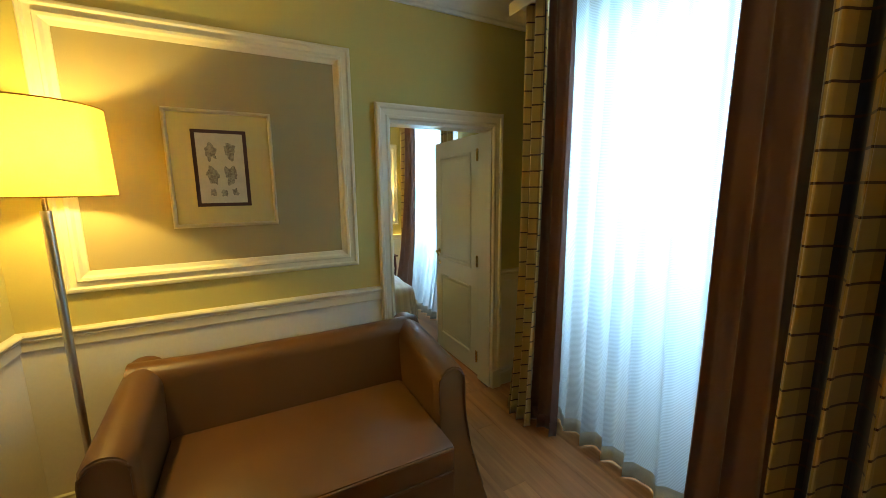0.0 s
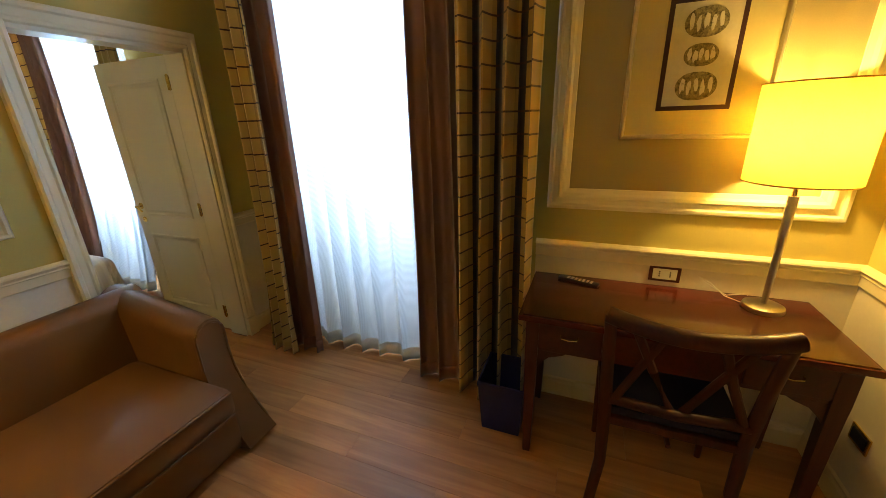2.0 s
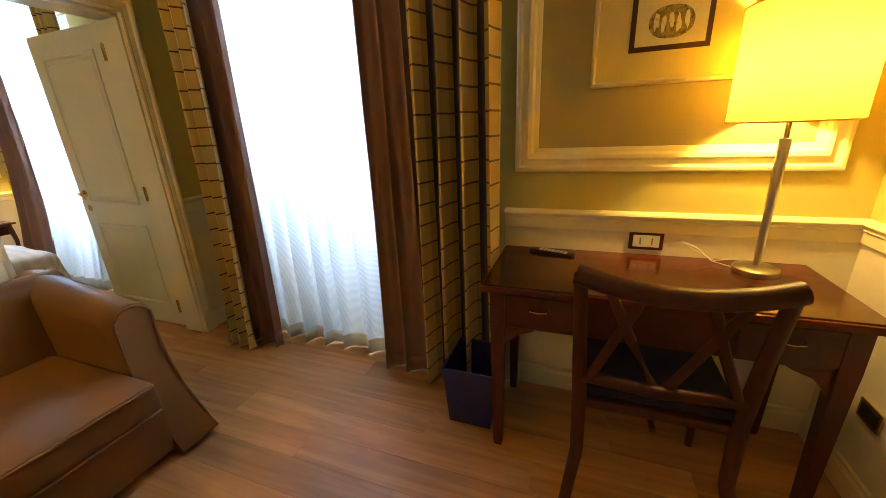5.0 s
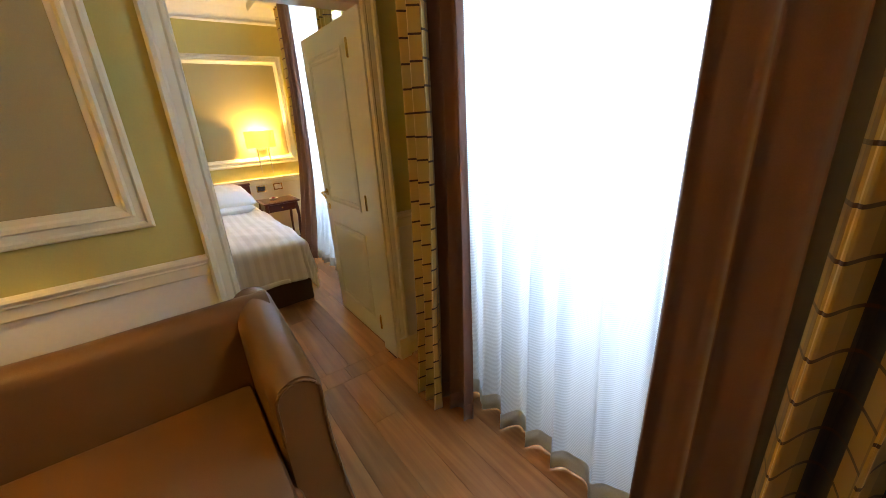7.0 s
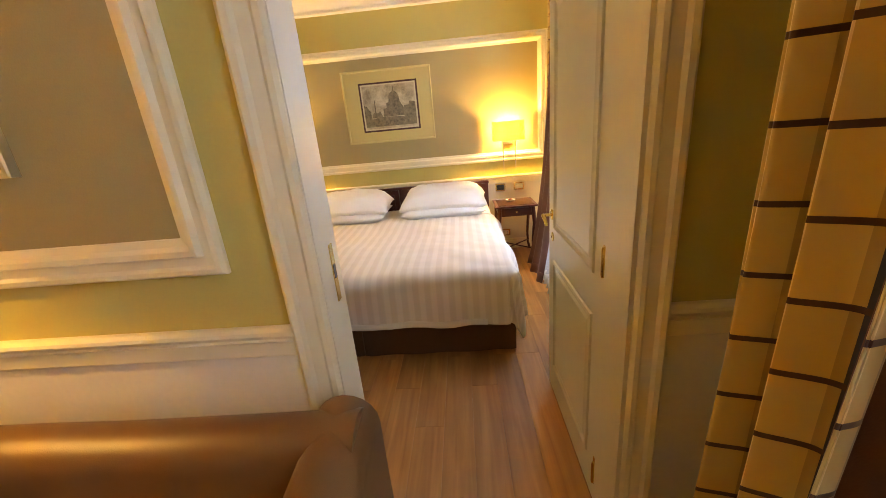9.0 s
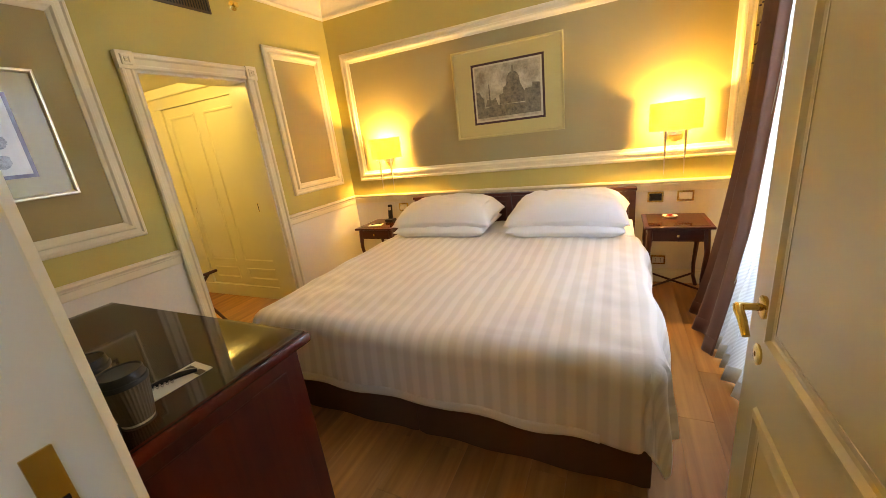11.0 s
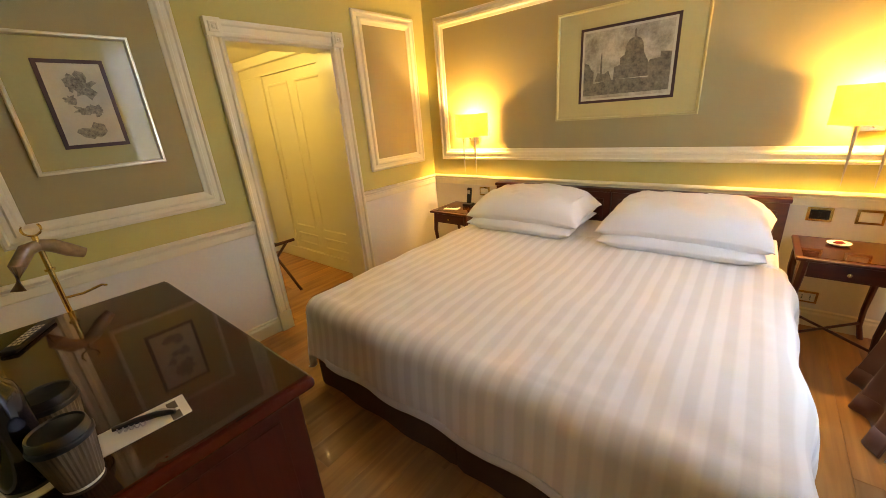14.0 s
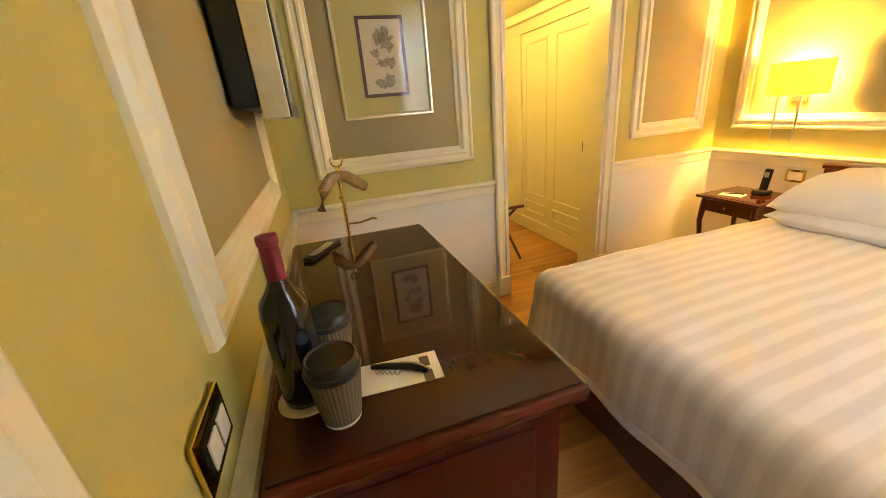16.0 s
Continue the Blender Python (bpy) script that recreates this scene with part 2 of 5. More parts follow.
MATG = material("mount_behind_glass", (0.44, 0.37, 0.13), 0.6, vary=0.03, grain=80, bump=0.0, coat=0.6)
MATG.node_tree.nodes["Principled BSDF"].inputs["Coat IOR"].default_value = 1.48
MAT = material("cream_picture_mount", (0.55, 0.455, 0.18), 0.6, vary=0.03, grain=80, bump=0.04, coat=0.6)
SILVER = material("silver_gilt_moulding", (0.68, 0.60, 0.40), 0.32, 0.7, vary=0.08, bump=0.05)
DARKFR = material("dark_brown_line", (0.055, 0.017, 0.012), 0.5, coat=0.8)
PRINT = engraving("cream_print_paper", (0.62, 0.56, 0.42), (0.16, 0.13, 0.09), 60, 0.30, 0.46)
VEDUTA = engraving("city_view_engraving", (0.30, 0.25, 0.16), (0.06, 0.047, 0.03), 34, 0.30, 0.70)
INK = engraving("grey_ink", (0.42, 0.38, 0.27), (0.10, 0.085, 0.06), 70, 0.35, 0.65)
OLIVE = engraving("olive_cameo", (0.34, 0.28, 0.12), (0.07, 0.05, 0.018), 75, 0.38, 0.62)
IVORY = material("ivory_plastic", (0.7, 0.66, 0.55), 0.4, vary=0.03, bump=0.02)
PAPER = material("white_card", (0.78, 0.74, 0.62), 0.6, vary=0.03, bump=0.03)
BOTTLE = material("dark_bottle_glass", (0.006, 0.006, 0.010), 0.1, vary=0.1, bump=0.0, coat=0.2)
CAPSULE = material("wine_red_capsule", (0.20, 0.010, 0.020), 0.35, vary=0.1, bump=0.03)
KRAFT = material("grey_brown_cup_paper", (0.125, 0.088, 0.048), 0.7, vary=0.08, grain=200, bump=0.3)
BEECH = wood("beech_hanger_wood", (0.24, 0.125, 0.036), (0.35, 0.195, 0.07), 0.35, 0, coat=0.3)
TABLEGLASS = material("glass_over_cherry", (0.055, 0.014, 0.006), 0.06, vary=0.12, bump=0.0, coat=0.7)
TABLEGLASS.node_tree.nodes["Principled BSDF"].inputs["Specular IOR Level"].default_value = 0.15
DESKGLASS = material("worn_glass_over_cherry", (0.058, 0.013, 0.006), 0.2, vary=0.12, bump=0.0, coat=0.6)
DESKGLASS.node_tree.nodes["Principled BSDF"].inputs["Coat Roughness"].default_value = 0.16
CHERRY_TOP = material("polished_cherry_top", (0.095, 0.0115, 0.005), 0.24, vary=0.2, grain=14, bump=0.0, coarse=3, coat=0.35)
GLASS = glass_mat("window_glass")
SEATC = material("dark_seat_cloth", (0.012, 0.014, 0.055), 0.8, vary=0.1, grain=200, bump=0.2)
SCREEN = material("dark_screen", (0.006, 0.006, 0.007), 0.12, vary=0.05, bump=0.0, coat=0.6)

# ---- small building kit ----


def part(name, bm, mat, parent=None, label="", smooth=False):
    bmesh.ops.recalc_face_normals(bm, faces=bm.faces)
    me = bpy.data.meshes.new(name)
    bm.to_mesh(me)
    bm.free()
    me.materials.append(mat)
    if smooth:
        me.polygons.foreach_set("use_smooth", [True] * len(me.polygons))
        try:
            me.set_sharp_from_angle(angle=radians(38))
        except AttributeError:
            pass
    ob = new(name, me)
    if parent is not None:
        ob.parent = parent
        ob.matrix_parent_inverse = parent.matrix_world.inverted()
    if label:
        ob["label"] = label
    return ob


def thing(name, at, label, category, group="", rz=0.0):
    ob = new(name)
    ob.empty_display_size = 0.05
    ob.matrix_world = pose(*at, 0, 0, rz)
    return tagged(ob, label, category, group)


def box(bm, x0, x1, y0, y1, z0, z1, bevel=0.0):
    vs = bmesh.ops.create_cube(bm, size=1.0, matrix=Matrix.Translation(((x0 + x1) / 2, (y0 + y1) / 2, (z0 + z1) / 2)) @ Matrix.Diagonal((abs(x1 - x0), abs(y1 - y0), abs(z1 - z0), 1)))["verts"]
    if bevel:
        es = list({e for v in vs for e in v.link_edges})
        bmesh.ops.bevel(bm, geom=es, offset=bevel, segments=2, affect="EDGES", profile=0.5)
    return bm


def flat_faces(ob):
    """Keeps the large faces of a bevelled block flat in the light."""
    ob.modifiers.new("flat_faces", "WEIGHTED_NORMAL").keep_sharp = True
    return ob


def slab(name, dims, mat, parent=None, label="", bevel=0.003, m=None, smooth=True):
    bm = box(bmesh.new(), *dims, bevel)
    if m is not None:
        bm.transform(m)
    ob = part(name, bm, mat, parent, label, smooth)
    return flat_faces(ob) if bevel and smooth else ob


def lathe(profile, steps=32, at=(0, 0, 0), arc=2 * math.pi):
    """A turned body from (radius, height) pairs."""
    bm = bmesh.new()
    n = steps if arc > 6.2 else steps + 1
    rings = [[bm.verts.new((at[0] + r * math.cos(arc * i / steps), at[1] + r * math.sin(arc * i / steps), at[2] + z)) for i in range(n)] for r, z in profile]
    for a, b in zip(rings, rings[1:]):
        for i in range(steps):
            j = (i + 1) % n
            bm.faces.new((a[i], a[j], b[j], b[i]))
    bmesh.ops.remove_doubles(bm, verts=bm.verts, dist=1e-5)
    return bm


def rod(path, radius, steps=10, flat=1.0):
    """A bar along a polyline; radius may be a list; flat squeezes it along its second side."""
    bm = bmesh.new()
    pts = [Vector(p) for p in path]
    rad = radius if isinstance(radius, (list, tuple)) else [radius] * len(pts)
    rings = []
    for i, p in enumerate(pts):
        d = (pts[min(i + 1, len(pts) - 1)] - pts[max(i - 1, 0)]).normalized()
        up = Vector((0, 0, 1)) if abs(d.z) < 0.9 else Vector((0, 1, 0))
        a = d.cross(up).normalized()
        b = d.cross(a)
        rings.append([bm.verts.new(p + rad[i] * (math.cos(2 * math.pi * k / steps) * a + flat * math.sin(2 * math.pi * k / steps) * b)) for k in range(steps)])
    for a, b in zip(rings, rings[1:]):
        for k in range(steps):
            bm.faces.new((a[k], a[(k + 1) % steps], b[(k + 1) % steps], b[k]))
    bm.faces.new(rings[0]), bm.faces.new(rings[-1][::-1])
    return bm


def grid(nu, nv, f, close_u=False):
    """A sheet from f(i, j) with a UV map when f also gives (u, v)."""
    bm = bmesh.new()
    uvl = bm.loops.layers.uv.new("UVMap")
    vs, uv = {}, {}
    for i in range(nu + 1):
        for j in range(nv + 1):
            p, t = f(i / nu, j / nv)
            vs[i, j] = bm.verts.new(p)
            uv[vs[i, j]] = t
    for i in range(nu):
        for j in range(nv):
            fc = bm.faces.new((vs[i, j], vs[i + 1, j], vs[i + 1, j + 1], vs[i, j + 1]))
            for lp in fc.loops:
                lp[uvl].uv = uv[lp.vert]
    return bm


# the faces of the two rooms: u along the wall, z up, d out into the room
LE, LS, LW, BN, BW, BE, BS = -0.475, -3.515, -3.22, 3.425, -3.585, 0.0, 0.135
LEW = -0.26   # the window bay lies deeper than the wall beside the desk
ON = {
    "living_north": lambda u, z, d: (u, -d, z),
    "living_east": lambda u, z, d: (LE - d, u, z),
    "living_bay": lambda u, z, d: (LEW - d, u, z),
    "living_south": lambda u, z, d: (u, LS + d, z),
    "living_west": lambda u, z, d: (LW + d, u, z),
    "bed_north": lambda u, z, d: (u, BN - d, z),
    "bed_west": lambda u, z, d: (BW + d, u, z),
    "bed_south": lambda u, z, d: (u, BS + d, z),
    "bed_east": lambda u, z, d: (BE - d, u, z),
}
FRAME_MOULD = [(0, 0), (0, 0.012), (0.008, 0.024), (0.02, 0.026), (0.028, 0.016), (0.05, 0.014), (0.058, 0.03), (0.072, 0.028), (0.082, 0.016), (0.1, 0.010), (0.104, 0.0)]
RAIL = [(0, 0), (0.0, 0.016), (-0.007, 0.03), (-0.016, 0.034), (-0.024, 0.026), (-0.032, 0.02), (-0.038, 0.024), (-0.044, 0.018), (-0.086, 0.016), (-0.092, 0.010), (-0.092, 0)]
BASE = [(0, 0), (0, 0.018), (0.085, 0.018), (0.1, 0.012), (0.112, 0.014), (0.12, 0.004), (0.12, 0)]
CROWN = [(-0.32, 0), (-0.32, 0.02), (-0.305, 0.03), (-0.29, 0.022), (-0.275, 0.024), (-0.24, 0.04), (-0.17, 0.085), (-0.10, 0.16), (-0.05, 0.24), (-0.035, 0.25), (-0.03, 0.275), (-0.015, 0.28), (0, 0.3), (0.0, 0)]


def ring_mould(name, wall, u0, u1, z0, z1, profile, mat=None, label=""):
    """A mitred moulding round a rectangle on a wall."""
    bm, at = bmesh.new(), ON[wall]
    rings = [[bm.verts.new(at(u, z, d)) for u, z in ((u0 + i, z0 + i), (u1 - i, z0 + i), (u1 - i, z1 - i), (u0 + i, z1 - i))] for i, d in profile]
    for a, b in zip(rings, rings[1:]):
        for k in range(4):
            bm.faces.new((a[k], a[(k + 1) % 4], b[(k + 1) % 4], b[k]))
    return tagged(part(name, bm, mat or TRIM), label, "moulding", kind="structure")


def run_mould(name, wall, u0, u1, z, profile, mat=None, label="", cut=(0, 0)):
    """A straight moulding along a wall; cut mitres its ends by the profile's own depth."""
    bm, at = bmesh.new(), ON[wall]
    a = [bm.verts.new(at(u0 + cut[0] * d, z + h, d)) for h, d in profile]
    b = [bm.verts.new(at(u1 - cut[1] * d, z + h, d)) for h, d in profile]
    for i in range(len(a) - 1):
        bm.faces.new((a[i], a[i + 1], b[i + 1], b[i]))
    bm.faces.new(a), bm.faces.new(b[::-1])
    return tagged(part(name, bm, mat or TRIM), label, "trim", kind="structure")


def on_wall(name, wall, u0, u1, z0, z1, d0, d1, mat, parent=None, label="", bevel=0.0):
    p, q = ON[wall](u0, z0, d0), ON[wall](u1, z1, d1)
    return slab(name, (min(p[0], q[0]), max(p[0], q[0]), min(p[1], q[1]), max(p[1], q[1]), z0, z1), mat, parent, label, bevel)


def fabric_panel(wall, u0, u1, z0, z1):
    ring_mould("panel_moulding", wall, u0, u1, z0, z1, FRAME_MOULD, label="cream painted rectangular panel moulding on the wall")
    tagged(on_wall("wall_panel", wall, u0 + 0.1, u1 - 0.1, z0 + 0.1, z1 - 0.1, 0, 0.005, FABRIC), "taupe fabric wall panel inside cream moulding", "wall panel", kind="structure")


def dado(wall, u0, u1, top):
    tagged(on_wall("dado", wall, u0, u1, 0.1, top - 0.09, 0, 0.004, DADO), "off-white painted dado below the chair rail", "dado", kind="structure")


# ---- the shell ----
H, HL = 2.95, 3.05   # ceilings of bedroom and living room


def structure(name, boxes, mat, label, category):
    bm = bmesh.new()
    for b in boxes:
        box(bm, *b)
    return tagged(part(name, bm, mat), label, category, kind="structure")


DX0, DX1, DZ = -1.415, -0.605, 2.035   # doorway between the rooms
CY0, CY1, CZ = 1.535, 2.335, 2.01    # opening to the wardrobe passage
LWY0, LWY1 = -1.60, -0.54           # living room window
BWY0, BWY1 = 1.56, 2.64             # bedroom window
WZ = 2.5
BAY = -2.19                         # where the window bay begins
structure("wall_middle", [(BW - 0.2, DX0, 0, BS, 0, HL), (DX1, 0.25, 0, BS, 0, HL), (DX0, DX1, 0, BS, DZ, HL)], WALL, "yellow painted wall between living room and bedroom", "wall")
structure("wall_living_east", [(LE, LEW + 0.3, LS - 0.2, BAY, 0, HL), (LEW, LEW + 0.3, BAY, LWY0, 0, HL), (LEW, LEW + 0.3, LWY1, 0, 0, HL), (LEW, LEW + 0.3, LWY0, LWY1, WZ, HL)], WALL, "yellow painted window wall of the living room", "wall")
structure("wall_living_south", [(LW - 0.2, LE, LS - 0.2, LS, 0, HL)], WALL, "yellow painted living room wall with panels", "wall")
structure("wall_living_west", [(LW - 0.2, LW, LS, 0, 0, HL)], WALL, "yellow painted living room wall with panels", "wall")
structure("wall_bed_north", [(BW - 0.2, 0.3, BN, BN + 0.2, 0, H)], WALL, "yellow painted wall behind the bed", "wall")
structure("wall_bed_west", [(BW - 0.2, BW, BS, CY0, 0, H), (BW - 0.2, BW, CY1, BN, 0, H), (BW - 0.2, BW, CY0, CY1, CZ, H)], WALL, "yellow painted bedroom wall with an opening", "wall")
structure("wall_bed_east", [(BE, BE + 0.3, BS, BWY0, 0, H), (BE, BE + 0.3, BWY1, BN, 0, H), (BE, BE + 0.3, BWY0, BWY1, WZ, H)], WALL, "yellow painted window wall of the bedroom", "wall")
structure("wall_passage", [(-5.65, -5.45, 1.0, 2.75, 0, H), (-5.45, BW - 0.2, 0.9, 1.1, 0, H)], DADO, "cream painted wall of the wardrobe passage", "wall")
structure("ceiling", [(LW - 0.2, LEW + 0.3, LS - 0.2, 0.06, HL, HL + 0.15), (BW - 0.2, 0.3, 0.06, BN + 0.2, H, H + 0.1), (-5.65, BW - 0.2, 0.9, 2.75, 2.15, 2.25)], CEIL, "white painted ceiling", "ceiling")
structure("subfloor", [(-5.7, 0.35, LS - 0.25, BN + 0.25, -0.2, -0.02)], CHERRY, "dark screed under the floor boards", "floor")

RL, RB = 0.967, 0.875   # chair rail tops
for wall, u0, u1 in (("living_north", LW, LEW), ("living_bay", BAY, 0.0), ("living_east", LS, BAY), ("living_south", LW, LE), ("living_west", LS, 0.0)):
    run_mould("crown_moulding", wall, u0, u1, HL, CROWN, CEIL, "white coved ceiling cornice", (1, 1))
for wall, u0, u1 in (("bed_north", BW, BE), ("bed_east", BS, BN), ("bed_south", BW, BE), ("bed_west", BS, BN)):
    run_mould("crown_moulding", wall, u0, u1, H, CROWN, CEIL, "white coved ceiling cornice", (1, 1))
for wall, u0, u1, top, c in (
    ("living_north", LW, DX0 - 0.075, RL, (1, 0)), ("living_north", DX1 + 0.078, LEW, RL, (0, 1)), ("living_east", LS, BAY, RL, (1, 0)), ("living_bay", LWY1 + 0.02, 0, RL, (0, 1)),
    ("living_south", LW, LE, RL, (1, 1)), ("living_west", LS, 0, RL, (1, 1)),
    ("bed_north", BW, BE, RB, (1, 1)), ("bed_west", BS, CY0 - 0.085, RB, (1, 0)), ("bed_west", CY1 + 0.085, BN, RB, (0, 1)),
    ("bed_south", BW, DX0 - 0.1, RB, (1, 0)), ("bed_east", BS, BWY0 - 0.02, RB, (1, 0)), ("bed_east", BWY1 + 0.02, BN, RB, (0, 1)),
):
    run_mould("chair_rail", wall, u0, u1, top, RAIL, TRIM, "cream painted chair rail moulding", c)
    run_mould("baseboard", wall, u0, u1, 0.0, BASE, TRIM, "cream painted baseboard", c)
    dado(wall, u0, u1, top)
fabric_panel("living_north", -3.03, -1.632, 1.128, 2.415)
fabric_panel("living_east", -3.40, -2.233, 1.138, 2.415)
fabric_panel("living_south", -3.05, -0.612, 1.138, 2.415)
fabric_panel("living_west", LS + 0.12, -0.11, 1.12, 2.46)
fabric_panel("bed_north", -3.45, -0.06, 1.03, 2.30)
fabric_panel("bed_west", 2.56, 3.268, 1.03, 2.30)
fabric_panel("bed_west", 0.32, 1.302, 1.03, 2.36)
fabric_panel("bed_south", -3.08, -1.845, 1.05, 2.36)

# door casings
CASE = [(0, 0), (0, 0.03), (0.012, 0.038), (0.03, 0.036), (0.04, 0.024), (0.075, 0.02), (0.085, 0.026), (0.1, 0.024), (0.108, 0.012), (0.108, 0)]


def casing(name, wall, u0, u1, top, label, wide=(0.108, 0.108, 0.108)):
    """A three-sided mitred architrave outside an opening; wide: its first side, its head and its second side."""
    bm, at = bmesh.new(), ON[wall]
    rows = []
    for i, d in CASE:
        o = 1 - i / 0.108
        a, h, b = (o * w for w in wide)
        rows.append([bm.verts.new(at(*p, d)) for p in ((u0 - a, 0), (u0 - a, top + h), (u1 + b, top + h), (u1 + b, 0))])
    for a, b in zip(rows, rows[1:]):
        for k in range(3):
            bm.faces.new((a[k], a[k + 1], b[k + 1], b[k]))
    return tagged(part(name, bm, TRIM), label, "door casing", kind="structure")


casing("door_casing", "living_north", DX0 + 0.017, DX1, DZ, "cream painted moulded door casing", (0.095, 0.095, 0.078))
casing("door_casing", "bed_south", DX0, DX1, DZ, "cream painted moulded door casing")
casing("door_casing", "bed_west", CY0, CY1, CZ, "cream painted moulded casing round the wardrobe passage", (0.09, 0.095, 0.085))
structure("door_jamb", [(DX0 - 0.002, DX0 + 0.02, -0.004, BS + 0.004, 0, DZ), (DX1 - 0.012, DX1 + 0.002, -0.004, BS + 0.03, 0, DZ), (DX0, DX1, -0.004, BS + 0.004, DZ - 0.02, DZ + 0.002)], DOORP, "cream painted door lining", "door jamb")
structure("door_jamb", [(BW - 0.21, BW + 0.004, CY0 - 0.002, CY0 + 0.015, 0, CZ), (BW - 0.21, BW + 0.004, CY1 - 0.015, CY1 + 0.002, 0, CZ), (BW - 0.21, BW + 0.004, CY0, CY1, CZ - 0.015, CZ + 0.002)], DOORP, "cream painted lining of the passage opening", "door jamb")


# corner rosettes and plinth blocks of the passage casing, plinths of the room door
for u in (CY0 - 0.045, CY1 + 0.043):
    tagged(on_wall("corner_block", "bed_west", u - 0.048, u + 0.048, CZ - 0.002, CZ + 0.099, 0.0, 0.042, TRIM, bevel=0.004), "cream carved corner block of the casing", "trim", kind="structure")
    ring_mould("corner_rosette", "bed_west", u - 0.03, u + 0.03, CZ + 0.018, CZ + 0.078, [(0, 0.042), (0.004, 0.049), (0.012, 0.049), (0.018, 0.043), (0.024, 0.05), (0.0299, 0.05)], label="small square rosette on the casing corner")
    tagged(on_wall("plinth_block", "bed_west", u - 0.048, u + 0.048, 0.0, 0.15, 0.0, 0.043, TRIM, bevel=0.004), "cream plinth block at the casing foot", "trim", kind="structure")
for u, w in ((DX0 - 0.028, 0.049), (DX1 + 0.039, 0.041)):
    tagged(on_wall("plinth_block", "living_north", u - w, u + w, 0.0, 0.15, 0.0, 0.042, TRIM, bevel=0.004), "cream plinth block at the casing foot", "trim", kind="structure")

# ---- doors and windows ----


def door_leaf():
    """Open two-panel leaf along the bedroom side, hinged on the jamb."""
    x0, x1, y0, y1, z0, z1 = -0.598, -0.558, 0.195, 0.955, 0.012, DZ - 0.015
    d = thing("door", (x0, y0, 0), "cream painted two-panel door standing open into the bedroom", "door")
    bm = bmesh.new()
    box(bm, x0, x1, y0, y1, z0, z1, 0.003)
    flat_faces(part("leaf", bm, DOORP, d, smooth=True))
    for za, zb in ((0.17, 0.78), (0.93, z1 - 0.13)):
        for x, s in ((x0, -1), (x1, 1)):
            bm, rings = bmesh.new(), []
            for i, o in ((0, 0), (0.004, 0.007), (0.016, 0.009), (0.026, 0.002), (0.034, 0.001), (0.05, 0.005), (0.051, 0.0)):
                ya, yb = y0 + 0.105 + i, y1 - 0.105 - i
                rings.append([bm.verts.new((x + s * o, y, z)) for y, z in ((ya, za + i), (yb, za + i), (yb, zb - i), (ya, zb - i))])
            for a, b in zip(rings, rings[1:]):
                for k in range(4):
                    bm.faces.new((a[k], a[(k + 1) % 4], b[(k + 1) % 4], b[k]))
            bm.faces.new([v for v in [bm.verts.new((x + s * 0.004, y, z)) for y, z in ((y0 + 0.156, za + 0.051), (y1 - 0.156, za + 0.051), (y1 - 0.156, zb - 0.051), (y0 + 0.156, zb - 0.051))]])
            part("door_panel", bm, DOORP, d)
    for z in (0.18, 1.01, 1.86):
        bm = lathe([(0, -0.05), (0.006, -0.048), (0.008, -0.04), (0.008, 0.04), (0.006, 0.048), (0, 0.05)], 12, (x0 - 0.012, y0 - 0.002, z))
        box(bm, x0 - 0.003, x0 + 0.02, y0 - 0.008, y0 + 0.0, z - 0.045, z + 0.045)
        box(bm, x0 - 0.004, x0 - 0.001, y0, y0 + 0.028, z - 0.045, z + 0.045)
        part("hinge", bm, BRASS, d, "brass butt hinge", True)
    yk = y1 - 0.075
    for x, s in ((x0, -1), (x1, 1)):
        bm = lathe([(0, 0), (0.024, 0), (0.025, 0.006), (0.02, 0.009), (0.0, 0.009)], 24)
        bm.transform(Matrix.Translation((x, yk, 1.0)) @ Matrix.Rotation(radians(90 * s), 4, "Y"))
        h = part("rosette", bm, BRASS, d, "round brass rosette", True)
        part("handle", rod([(x, yk, 1.0), (x + s * 0.038, yk, 1.0), (x + s * 0.048, yk - 0.007, 1.001), (x + s * 0.05, yk - 0.02, 1.003), (x + s * 0.048, yk - 0.045, 0.990), (x + s * 0.046, yk - 0.07, 0.968)], [0.008, 0.008, 0.0095, 0.0095, 0.0085, 0.007], 12), BRASS, h, "curved brass lever handle", True)
        bm = lathe([(0, 0), (0.022, 0), (0.023, 0.004), (0.015, 0.007), (0.006, 0.007), (0.006, 0.004), (0, 0.004)], 24)
        bm.transform(Matrix.Translation((x, yk, 0.89)) @ Matrix.Rotation(radians(90 * s), 4, "Y"))
        part("keyhole_plate", bm, BRASS, d, "round brass keyhole plate", True)


door_leaf()
strike = thing("strike_plate", (DX0 + 0.02, 0.088, 1.0), "brass strike plate let into the door lining", "strike plate")
slab("plate", (DX0 + 0.018, DX0 + 0.0225, 0.075, 0.10, 0.99, 1.16), BRASS, strike, bevel=0.001)
# Black slab on the plate paints the shade inside the latch hole.
slab("latch_hole_dark", (DX0 + 0.0215, DX0 + 0.0235, 0.08, 0.095, 1.06, 1.10), BLACK, strike, bevel=0.0)


